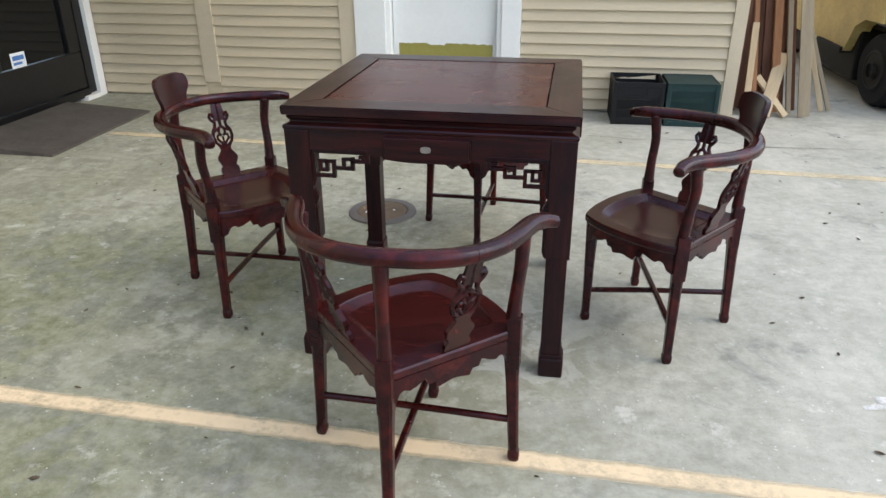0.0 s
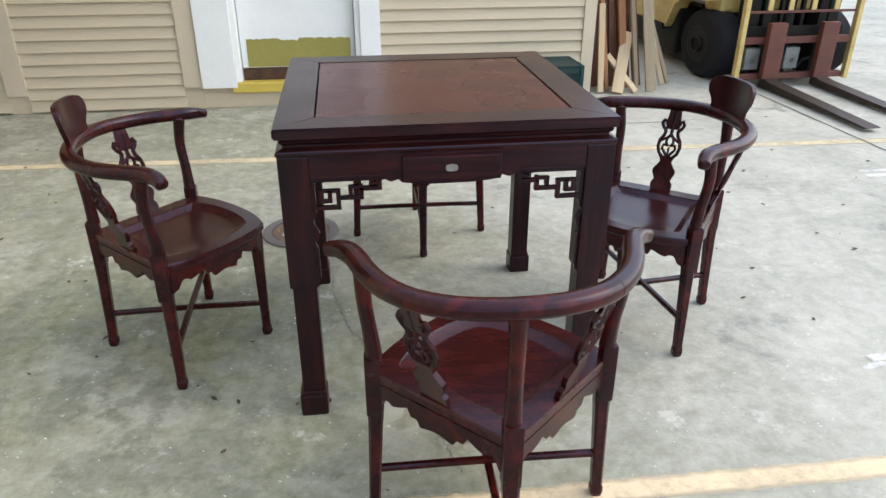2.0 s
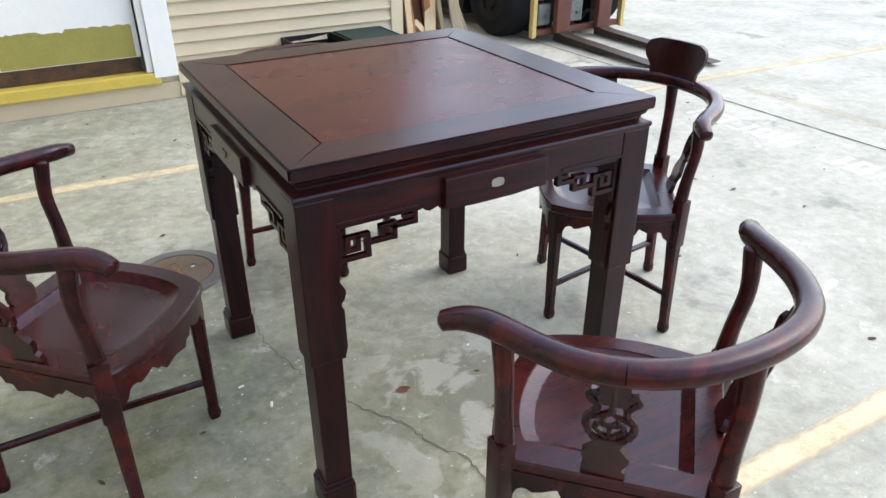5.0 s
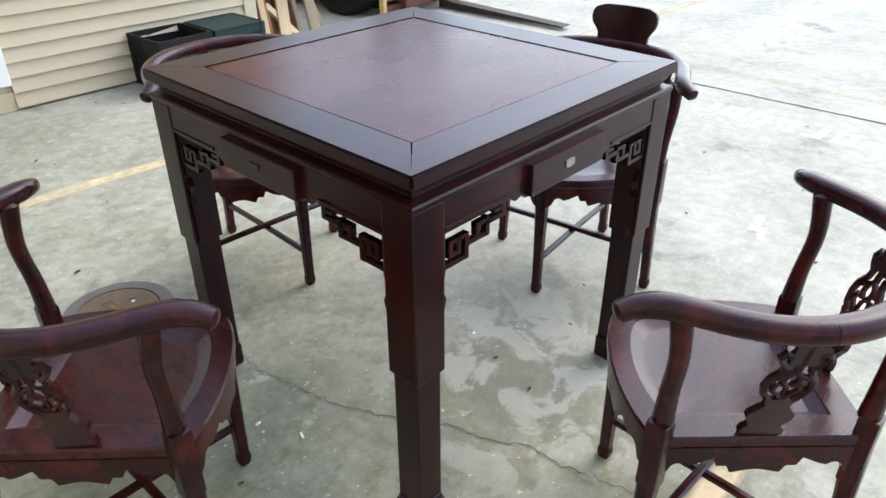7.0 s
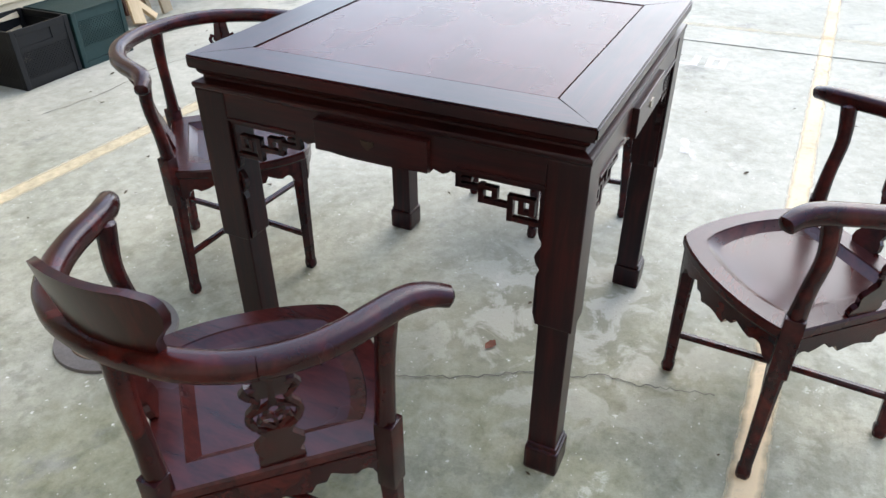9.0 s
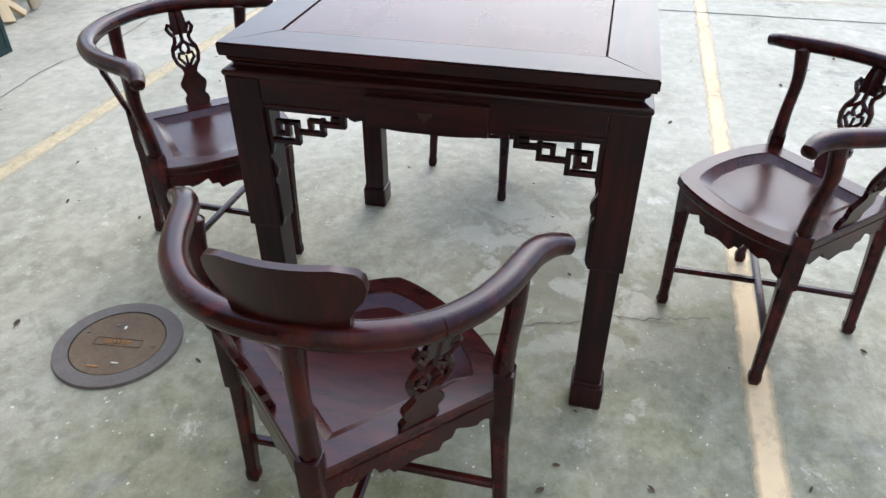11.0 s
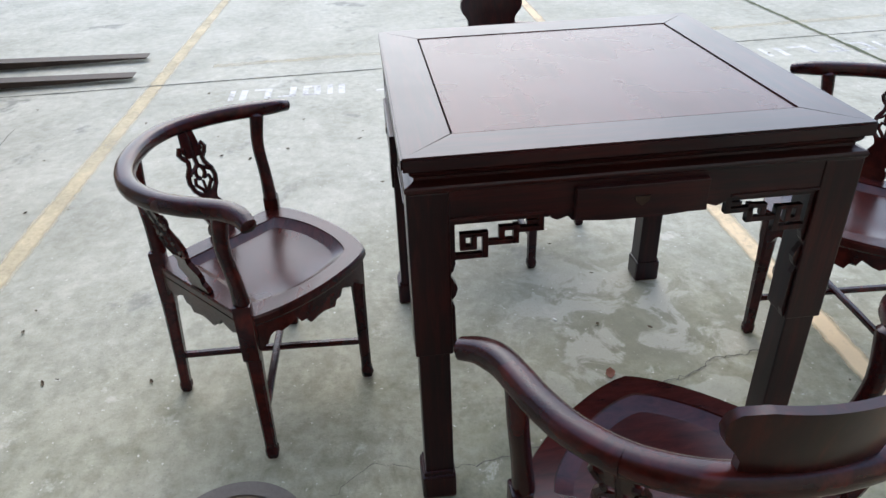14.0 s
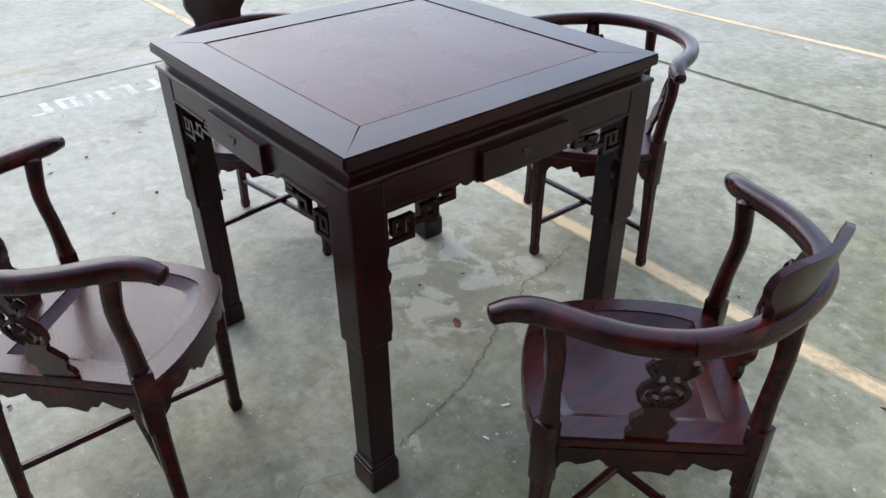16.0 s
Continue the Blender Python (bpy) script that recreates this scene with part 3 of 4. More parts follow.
    # legs with a shaped inner edge and block feet
    for i in range(4):
        m = rot4(i) @ Matrix.Translation((-0.412, -0.412, 0))
        bm = bmesh.new()
        add_box(bm, 0.0, 0.0735, 0.0, 0.0735, 0.40, 0.747, 0.003, m)
        add_box(bm, 0.006, 0.0675, 0.006, 0.0675, 0.07, 0.405, 0.003, m)
        for (ax, ay) in ((0, 1), (1, 0)):
            pr = [(0.070, 0.69), (0.083, 0.69), (0.083, 0.60), (0.079, 0.585), (0.072, 0.575), (0.084, 0.553), (0.086, 0.545), (0.082, 0.53), (0.074, 0.52), (0.080, 0.505), (0.081, 0.42), (0.076, 0.402), (0.070, 0.40)]
            fm = m if ax == 0 else m @ Matrix(((0, 1, 0, 0), (1, 0, 0, 0), (0, 0, 1, 0), (0, 0, 0, 1)))
            add_prism(bm, pr, 0.008, 0.022, fm)
        leg = part("leg", bm, WOOD_Z, t)
        bm = bmesh.new()
        add_box(bm, -0.004, 0.0715, -0.004, 0.0715, 0.0, 0.068, 0.008, m)
        add_box(bm, 0.001, 0.0665, 0.001, 0.0665, 0.064, 0.078, 0.004, m)
        part("foot", bm, WOOD_Z, leg)
    for ob in t.children_recursive:
        for v in ob.data.vertices:
            v.co.z *= 1.0075
    return t


# ---- chairs ----
def seat_outline(k, n, scale=1.0, p=1.36):
    th = 2 * math.pi * k / n
    c, s = math.cos(th), math.sin(th)
    if s <= 0:
        r = 1 / (abs(c) / 0.262 + abs(s) / 0.255)
    else:
        r = 1 / ((abs(c) / 0.262) ** p + (abs(s) / 0.252) ** p) ** (1 / p)
    return r * scale * c, r * scale * s


ZS = 0.40


def build_chair(crest):
    c = empty("corner_chair", "", "chair")
    # seat with a sunken panel
    bm = bmesh.new()
    n = 64
    rings = []
    for sc, z, dy in ((0.90, ZS - 0.026, 0), (0.985, ZS - 0.026, 0), (1.0, ZS - 0.020, 0), (1.0, ZS - 0.005, 0), (0.985, ZS, 0), (0.760, ZS, 0.010), (0.752, ZS - 0.003, 0.010), (0.640, ZS - 0.016, 0.010), (0.632, ZS - 0.0165, 0.010), (0.35, ZS - 0.0175, 0.008)):
        pp = 1.36 if sc > 0.8 else 1.42
        rings.append([bm.verts.new((seat_outline(k, n, sc, pp)[0], seat_outline(k, n, sc, pp)[1] + dy, z)) for k in range(n)])
    for r0, r1 in zip(rings, rings[1:]):
        for k in range(n):
            bm.faces.new((r0[k], r0[(k + 1) % n], r1[(k + 1) % n], r1[k]))
    bm.faces.new(rings[0][::-1])
    bm.faces.new(rings[-1])
    part("seat", bm, WOOD_S, c, smooth=True, sharp=17)

    # aprons under the seat edge, scalloped
    def scallop(s):
        e = min(s, 1 - s)
        if e < 0.06:
            return 0.305 + e * 0.25
        if e < 0.16:
            return 0.332 + 0.010 * math.sin((e - 0.06) / 0.1 * math.pi)
        if e < 0.30:
            return 0.345 - 0.008 * math.cos((e - 0.16) / 0.14 * math.pi)
        if e < 0.36:
            return 0.334
        return 0.322 - 0.004 * math.cos((e - 0.36) / 0.14 * math.pi)
    m_ = 41
    for x0, y0, x1, y1 in ((-0.254, -0.008, -0.01, -0.245), (0.01, -0.245, 0.254, -0.008)):
        part("apron", strip([(x0 + (x1 - x0) * i / (m_ - 1), y0 + (y1 - y0) * i / (m_ - 1)) for i in range(m_)], ZS - 0.024, scallop, 0.014), WOOD_C, c)
    for a0, a1 in ((4, 86), (94, 176)):
        path = []
        for i in range(m_):
            th = a0 + (a1 - a0) * i / (m_ - 1)
            path.append(tuple(0.975 * v for v in seat_outline(th / 360 * 64, 64)))
        part("apron", strip(path, ZS - 0.024, scallop, 0.014), WOOD_C, c)
    # legs with small shaped feet, standing slightly outward
    for x, y in ((0.245, 0.0), (-0.245, 0.0), (0.0, -0.235), (0.0, 0.222)):
        d = Vector((x, y, 0)).normalized()
        foot = Vector((x, y, 0)) + d * (0.025 if y < -0.1 else 0.021 if y <= 0.1 else 0.002)
        top = Vector((x, y, 0.385)) + d * 0.003
        zs = [0.0, 0.010, 0.026, 0.030, 0.036, 0.12, 0.25, 0.33, 0.385]
        rs = [0.0125, 0.0155, 0.0155, 0.0135, 0.0135, 0.0145, 0.0165, 0.019, 0.020]
        pts = [foot.lerp(top, z / 0.385) for z in zs]
        bm = bmesh.new()
        add_tube(bm, pts, [(r, r) for r in rs], 8, d, 4.0)
        if y > 0.1:
            add_tube(bm, [foot + Vector((0, 0.006, 0.012)), foot + Vector((0, 0.014, 0.014))], [(0.012, 0.011), (0.009, 0.008)], 8)
        for v in bm.verts:
            v.co.z = max(v.co.z, 0.0)
        part("leg", bm, WOOD_C, c, smooth=True)
    # crossed stretchers
    part("stretcher", tube([(-0.25, 0, 0.128), (-0.1, 0, 0.130), (0.1, 0, 0.130), (0.25, 0, 0.128)], (0.0095, 0.0085), 8, power=3.0), WOOD_C, c, smooth=True)
    part("stretcher", tube([(0, -0.24, 0.116), (0, -0.05, 0.1185), (0, 0.05, 0.1185), (0, 0.222, 0.116)], (0.0095, 0.0085), 8, power=3.0), WOOD_C, c, smooth=True)
    # rear and side posts: square socket at the seat, then a bowed round post
    for x, y, tx, ty in ((0.250, -0.002, 0.266, -0.004), (-0.250, -0.002, -0.266, -0.004), (0.0, -0.236, 0.0, -0.238)):
        d = Vector((x, y, 0)).normalized()
        side = d.cross(Vector((0, 0, 1)))
        bm = bmesh.new()
        rot = Matrix.Translation((x, y, 0)) @ Matrix.Rotation(math.atan2(d.y, d.x), 4, 'Z')
        add_box(bm, -0.012, 0.022, -0.019, 0.019, 0.292, 0.436, 0.004, rot)
        a, b_ = Vector((x, y, 0.43)), Vector((tx, ty, 0.662))
        bow = Vector((0, -0.010 if abs(x) > 0.1 else 0, 0)) + d * 0.004
        pts = spline([a, a.lerp(b_, 0.3) + bow * 0.3, a.lerp(b_, 0.65) + bow, b_], 4)
        add_tube(bm, pts, [(0.0185 - 0.003 * math.sin(math.pi * i / (len(pts) - 1)), 0.0185 - 0.003 * math.sin(math.pi * i / (len(pts) - 1))) for i in range(len(pts))], 10, d)
        part("post", bm, WOOD_C, c, smooth=True)
    # horseshoe arm rail with outturned ends
    right = [(0.332, 0.062, 0.659), (0.307, 0.043, 0.667), (0.285, 0.012, 0.671), (0.269, -0.032, 0.672), (0.252, -0.080, 0.672), (0.222, -0.135, 0.672), (0.170, -0.190, 0.674), (0.095, -0.226, 0.676), (0.0, -0.238, 0.677)]
    pts = right + [(-x, y, z) for x, y, z in reversed(right[:-1])]
    sp = spline(pts, 5)
    rad = []
    for i in range(len(sp)):
        e = min(i, len(sp) - 1 - i) / 8
        rad.append((0.0165 + 0.0050 * min(1, e), 0.0150 + 0.0038 * min(1, e)))
    cuts = (0, 29, len(sp) - 30, len(sp) - 1)
    for a, b_ in zip(cuts, cuts[1:]):
        part("arm_rail", tube(sp[a:b_ + 1], rad[a:b_ + 1], 14, power=2.6), WOOD_C, c, smooth=True)
    # carved splats leaning outward between the posts
    for sg in (-1, 1):
        foot, head = Vector((sg * 0.130, -0.112, ZS - 0.003)), Vector((sg * 0.186, -0.170, 0.663))
        zax = (head - foot)
        h = zax.length
        zax.normalize()
        xax = Vector((sg * 0.70, 0.72, 0)).normalized()
        xax = (xax - zax * xax.dot(zax)).normalized()
        yax = zax.cross(xax)
        fm = Matrix.Translation(foot) @ Matrix((xax, yax, zax)).transposed().to_4x4()
        w = [(0.0, .030), (.012, .036), (.026, .034), (.034, .027), (.046, .031), (.058, .037), (.070, .037), (.082, .028), (.096, .019), (.108, .022), (.116, .028)]
        bm = bmesh.new()
        add_prism(bm, [(u, v) for v, u in w] + [(-u, v) for v, u in reversed(w)], -0.006, 0.006, fm)

        def wire(pl, r=0.0062):
            add_tube(bm, [fm @ Vector((u, 0, v)) for u, v in pl], (r, r * 1.15), 6, fm.to_3x3() @ Vector((0, 1, 0)))
        for s in (-1, 1):
            wire([(s * u, v) for u, v in ((.016, .112), (.030, .126), (.036, .148), (.033, .168), (.022, .186), (.020, .200), (.030, .212), (.036, .224), (.030, .236), (.022, .232), (.022, .222))])
            wire([(s * u, v) for u, v in ((.004, .116), (.012, .128), (.022, .140), (.018, .154), (.008, .152))], 0.0050)
            wire([(s * u, v) for u, v in ((.002, .186), (.014, .176), (.028, .166))], 0.0048)
            wire([(s * u, v) for u, v in ((.004, .150), (.012, .162), (.010, .176), (.002, .184))], 0.0050)
        wire([(0, .116), (0, .146)], 0.004)
        wire([(0, .184), (0, h - 0.004)], 0.006)
        add_prism(bm, [(-.020, .206), (.020, .206), (.024, .224), (.018, h - .002), (-.018, h - .002), (-.024, .224)], -0.004, 0.004, fm)
        part("splat", bm, WOOD_C, c)
    if crest:
        # crest board with rounded shoulders, following the rail
        bm = bmesh.new()
        N = 28
        grid_f, grid_b = [], []

        def halfwidth(v):
            pr = [(0, .080), (.022, .082), (.034, .090), (.046, .101), (.062, .106), (.078, .104), (.088, .096), (.095, .070)]
            for (v0, w0), (v1, w1) in zip(pr, pr[1:]):
                if v <= v1:
                    return w0 + (w1 - w0) * (v - v0) / (v1 - v0)
            return .070
        vv = [0, .022, .034, .046, .062, .078, .088, .095]
        for v in vv:
            hw = halfwidth(v)
            rf, rb = [], []
            for i in range(N + 1):
                u = -hw + 2 * hw * i / N
                y = -0.238 + 2.0 * u * u - 0.20 * v
                rf.append(bm.verts.new((u, y + 0.0065, 0.686 + 1.14 * v)))
                rb.append(bm.verts.new((u, y - 0.0065, 0.686 + 1.14 * v)))
            grid_f.append(rf)
            grid_b.append(rb)
        R = len(vv)
        for j in range(R - 1):
            for i in range(N):
                bm.faces.new((grid_f[j][i], grid_f[j][i + 1], grid_f[j + 1][i + 1], grid_f[j + 1][i]))
                bm.faces.new((grid_b[j][i], grid_b[j + 1][i], grid_b[j + 1][i + 1], grid_b[j][i + 1]))
        for i in range(N):
            for j in (0, R - 1):
                bm.faces.new((grid_f[j][i], grid_b[j][i], grid_b[j][i + 1], grid_f[j][i + 1]))
        for j in range(R - 1):
            for i in (0, N):
                bm.faces.new((grid_f[j][i], grid_f[j + 1][i], grid_b[j + 1][i], grid_b[j][i]))
        part("crest", bm, WOOD_Z, c, smooth=True)
    return c


build_table()
plain = build_chair(False)
plain.matrix_world = pose(0.034, -0.790, 0, 0, 0, -2)
tagged(plain, "dark red rosewood corner chair missing its crest board", "chair", "chairs round the table")
crested = build_chair(True)
crested.matrix_world = pose(-0.770, 0.031, 0, 0, 0, -89.5)
tagged(crested, "dark red rosewood corner chair with carved splats and crest", "chair", "chairs round the table")
copy_thing(plain, pose(0.036, 0.750, 0, 0, 0, 178))
copy_thing(crested, pose(0.709, -0.007, 0, 0, 0, 97))


# ---- manhole cover ----
def build_cover():
    cx, cy = -0.470, 0.824
    c = empty("manhole_cover", "rusty round iron sewer cover set in concrete", "manhole cover")
    c.location = (cx, cy, 0)
    part("ring", lathe([(0.120, 0.001), (0.122, 0.010), (0.160, 0.009), (0.163, 0.001)], 56), IRON, c, "grey iron ring")
    lid = part("lid", lathe([(0.1195, 0.001), (0.1185, 0.0075), (0.1165, 0.0085), (0.03, 0.0085)], 56), RUST, c, "brown rusted lid")
    bm = bmesh.new()
    for x0, x1, y0, y1 in ((-0.062, 0.062, 0.0125, 0.0145), (-0.062, 0.062, -0.0145, -0.0125), (-0.064, -0.062, -0.0145, 0.0145), (0.062, 0.064, -0.0145, 0.0145)):
        add_box(bm, x0, x1, y0, y1, 0.008, 0.0105)
    turn = Matrix.Rotation(radians(-84), 4, 'Z')
    bmesh.ops.transform(bm, matrix=turn, verts=bm.verts)
    part("plate_border", bm, RUST, lid)
    fc = bpy.data.curves.new("lettering", 'FONT')
    fc.body, fc.size, fc.align_x, fc.align_y, fc.extrude = "SEWER", 0.024, 'CENTER', 'CENTER', 0.0012
    tmp = new("tmp_text", fc)
    bpy.context.view_layer.update()
    me = bpy.data.meshes.new_from_object(tmp.evaluated_get(bpy.context.evaluated_depsgraph_get()))
    bpy.data.objects.remove(tmp)
    me.name = "lettering"
    me.transform(turn @ Matrix.Translation((0, 0, 0.0095)))
    me.materials.append(RUST_O)
    lt = new("lettering", me)
    lt.parent = lid
    for (u, v, su, sv, mat, nm) in ((-0.028, 0.062, .011, .011, IRON, "lift_hole"), (-0.006, 0.055, .006, .012, WHITE, "paint_fleck"), (-0.095, 0.028, .010, .007, CRACK, "notch"), (0.098, -0.004, .010, .007, CRACK, "notch"), (0.03, -0.075, .02, .004, WHITE, "paint_fleck"), (-0.02, -0.092, .03, .006, RUST_O, "rust_patch")):
        part(nm, box(u - su / 2, u + su / 2, v - sv / 2, v + sv / 2, 0.008, 0.0112, 0.001, turn), mat, lid)


build_cover()


# ---- crates ----
def build_crate(name, mat, label, m):
    c = empty(name, label, "crate")
    W, H = 0.338, 0.285
    h = W / 2
    part("base", box(-h + .004, h - .004, -h + .004, h - .004, 0.004, 0.014, 0.002), mat, c)
    for sx_ in (-1, 1):
        for sy_ in (-1, 1):
            part("corner_post", box(min(sx_ * h, sx_ * (h - .028)), max(sx_ * h, sx_ * (h - .028)), min(sy_ * h, sy_ * (h - .028)), max(sy_ * h, sy_ * (h - .028)), 0, H, 0.004), mat, c)
    a, d = h - .028, h - .004
    z0, z1 = 0.05, H - .105
    hh = z1 - z0
    for i in range(4):
        m4 = rot4(i)
        # solid upper band with a shallow recessed grip, lower band, then the diagonal lattice
        side = part("side_panel", box(-a, a, -h, -d + .008, H - .03, H, 0.002, m4), mat, c)
        for x0, x1, y0, y1, b0, b1 in ((-a, a, -d, -d + .006, 0.0, 0.05), (-a, -.055, -d, -d + .006, H - .085, H - .031), (.055, a, -d, -d + .006, H - .085, H - .031),
                                       (-.055, .055, -d + .004, -d + .008, H - .085, H - .031), (-a, a, -d, -d + .006, H - .105, H - .0855)):
            part("band", box(x0, x1, y0, y1, b0, b1, 0, m4), mat, side)
        for sgn in (-1, 1):
            u = -a - hh
            while u < a:
                p0, p1 = (u, z0), (u + hh, z1)
                if p0[0] < -a:
                    p0 = (-a, z0 + (-a - u))
                if p1[0] > a:
                    p1 = (a, z0 + (a - u))
                if p1[1] - p0[1] > 0.012:
                    w = .0070
                    bm = bmesh.new()
                    add_prism(bm, [(sgn * (p0[0] - w), p0[1]), (sgn * (p0[0] + w), p0[1]), (sgn * (p1[0] + w), p1[1]), (sgn * (p1[0] - w), p1[1])], -d + .001, -d + (.005 if sgn > 0 else .0044), m4)
                    part("lattice_strip", bm, mat, side)
                u += 0.020
    c.matrix_world = m
    return c


build_crate("milk_crate", CRATE_B, "black plastic milk crate against the siding", pose(0.83, 2.795, 0, 0, 0, 2))
build_crate("milk_crate", CRATE_G, "upturned dark green plastic milk crate beside a black one", pose(1.18, 2.795, 0.286, 180, 0, 1))


# ---- leaning lumber ----
def build_lumber():
    rnd = random.Random(11)
    specs = [(1.86, 2.80, 1.60, 2.92, 2.2, .075, .022, GREY_WOOD), (1.79, 2.86, 1.54, 2.98, 2.0, .030, .025, GREY_WOOD), (1.72, 2.90, 1.50, 3.02, 2.1, .055, .02, ORANGE_WOOD),
             (1.55, 2.80, 1.52, 2.93, 0.62, .042, .02, PALE_WOOD), (1.64, 2.76, 1.74, 2.96, 0.46, .085, .02, PALE_WOOD), (1.76, 2.78, 1.58, 2.90, 0.34, .040, .03, PALE_WOOD),
             (1.99, 2.98, 1.62, 3.10, 1.5, .034, .02, PALE_WOOD), (2.04, 3.02, 1.64, 3.14, 1.4, .028, .02, GREY_WOOD), (1.60, 2.84, 1.50, 2.97, 0.85, .030, .02, ORANGE_WOOD),
             # red-brown rows: few real boards, the rest added backing for the shaded gaps
             (1.46, 3.02, 1.47, 3.12, 2.0, .100, .02, RED_WOOD), (1.49, 2.92, 1.49, 3.04, 1.9, .050, .02, RED_WOOD), (1.54, 2.98, 1.48, 3.10, 2.0, .070, .02, RED_WOOD), (1.61, 3.00, 1.49, 3.12, 2.1, .080, .02, RED_WOOD),
             (1.68, 2.98, 1.50, 3.10, 2.0, .070, .02, RED_WOOD), (1.75, 2.98, 1.52, 3.10, 2.1, .080, .02, RED_WOOD), (1.82, 2.96, 1.56, 3.08, 2.0, .060, .02, RED_WOOD),
             (1.57, 3.12, 1.48, 3.24, 2.2, .090, .02, RED_WOOD), (1.66, 3.14, 1.50, 3.26, 2.2, .090, .02, RED_WOOD), (1.76, 3.12, 1.52, 3.24, 2.2, .090, .02, RED_WOOD)]
    for i, (bx, by, tx, ty, L, w, th, mat) in enumerate(specs):
        bx, by, tx, ty = 1.72 + (bx - 1.64) * 1.25, by + 0.19, tx + 0.09, ty + 0.19
        a, b_ = Vector((bx, by, 0)), Vector((tx, ty, 0))
        run = (b_ - a).length
        z = math.sqrt(max(0.05, L * L - run * run))
        d = (Vector((tx, ty, z)) - a).normalized()
        s = Vector((1, 0.25 * rnd.uniform(-1, 1), 0)).normalized()
        s = (s - d * s.dot(d)).normalized()
        q = d.cross(s)
        fm = Matrix.Translation(a + Vector((0, 0, 0.012))) @ Matrix((s, q, d)).transposed().to_4x4()
        ob = part("lumber_board", box(-w / 2, w / 2, -th / 2, th / 2, 0, L, 0.002), mat)
        ob.matrix_world = fm
        tone = {"pale_lumber": "pale raw", "weathered_lumber": "weathered grey", "brown_lumber": "dark red-brown gap-filling", "orange_lumber": "orange-brown"}[mat.name]
        tagged(ob, tone + " timber board leaning beside the wall corner", "board", "leaning boards")


build_lumber()


# ---- forklift ----
def build_forklift():
    f = empty("forklift", "old yellow forklift with rusty carriage and lowered forks", "forklift")
    # local: forks point along -y, carriage face at y = 0, centre x = 0
    for x in (-0.19, 0.20):
        fk = part("fork", prism([(0.0, 0.0), (-0.985, 0.012), (-0.995, 0.02), (-0.1, 0.055), (-0.035, 0.07), (-0.03, 0.46), (0.0, 0.46)], x - 0.048, x + 0.048, Matrix(((0, 1, 0, 0), (1, 0, 0, 0), (0, 0, 1, 0.012), (0, 0, 0, 1)))), FORK, f, "worn steel fork blade")
        part("fork_shank", box(x - 0.062, x + 0.062, -0.045, -0.0, 0.075, 0.50, 0.006), FL_RUST, fk, "rust-red fork shank")
    part("carriage_bar", box(-0.395, 0.395, 0.004, 0.05, 0.06, 0.105, 0.005), FL_RUST, f)
    part("carriage_bar", box(-0.395, 0.395, 0.004, 0.05, 0.335, 0.385, 0.005), FL_RUST, f)
    part("carriage_plate", box(-0.36, 0.36, 0.052, 0.066, 0.386, 0.46, 0.003), FL_DARK, f)
    for x in (-0.30, 0.0):
        part("hydraulic_block", box(x - 0.055, x + 0.055, 0.03, 0.085, 0.13, 0.30, 0.012), STEEL_G, f, "grey greasy hydraulic block")
        part("fitting", lathe([(0.0, -0.03), (0.032, -0.03), (0.034, -0.01), (0.02, 0.0)], 14, Matrix.Translation((x, 0.03, 0.20)) @ Matrix.Rotation(math.pi / 2, 4, 'X')), STEEL_G, f, smooth=True)
    for x0, x1 in ((-0.24, -0.05), (0.05, 0.27)):
        part("hose", tube([(x0, 0.05, 0.12), (x0 + 0.03, 0.03, 0.20), (x1 - 0.02, 0.03, 0.24), (x1, 0.05, 0.33)], (0.012, 0.012), 8), TYRE, f, smooth=True)
    for s in (-1, 1):
        part("backrest_post", box(s * 0.42 - 0.017, s * 0.42 + 0.017, -0.01, 0.03, 0.05, 1.25, 0.004), FL_YELLOW, f)
    part("backrest_rail", box(-0.44, 0.44, -0.008, 0.032, 1.25, 1.30, 0.004), FL_YELLOW, f)
    part("backrest_rail", box(-0.395, 0.395, 0.004, 0.02, 0.566, 0.585, 0.003), FL_RUST, f)
    for x in (-0.25, -0.10, 0.07, 0.24):
        part("backrest_bar", box(x - 0.018, x + 0.018, 0.0, 0.012, 0.586, 1.249, 0.003), FL_YELLOW, f)
    for s in (-1, 1):
        part("mast_channel", box(s * 0.30 - 0.04, s * 0.30 + 0.04, 0.09, 0.22, 0.06, 2.1, 0.006), FL_DARK, f)
        part("inner_channel", box(s * 0.21 - 0.03, s * 0.21 + 0.03, 0.08, 0.19, 0.08, 2.0, 0.005), FL_DARK, f)
        part("lift_chain", box(s * 0.08 - 0.012, s * 0.08 + 0.012, 0.11, 0.14, 0.2, 1.9, 0.002), FL_DARK, f)
    part("lift_cylinder", lathe([(0.045, 0.08), (0.045, 1.3), (0.03, 1.32), (0.03, 2.0)], 16, Matrix.Translation((0, 0.16, 0))), FL_DARK, f, smooth=True)
    part("mast_cross_member", box(-0.30, 0.30, 0.2, 0.24, 0.18, 0.32, 0.005), FL_DARK, f)
    part("axle_housing", box(-0.30, 0.30, 0.26, 0.5, 0.12, 0.34, 0.02), FL_DARK, f)
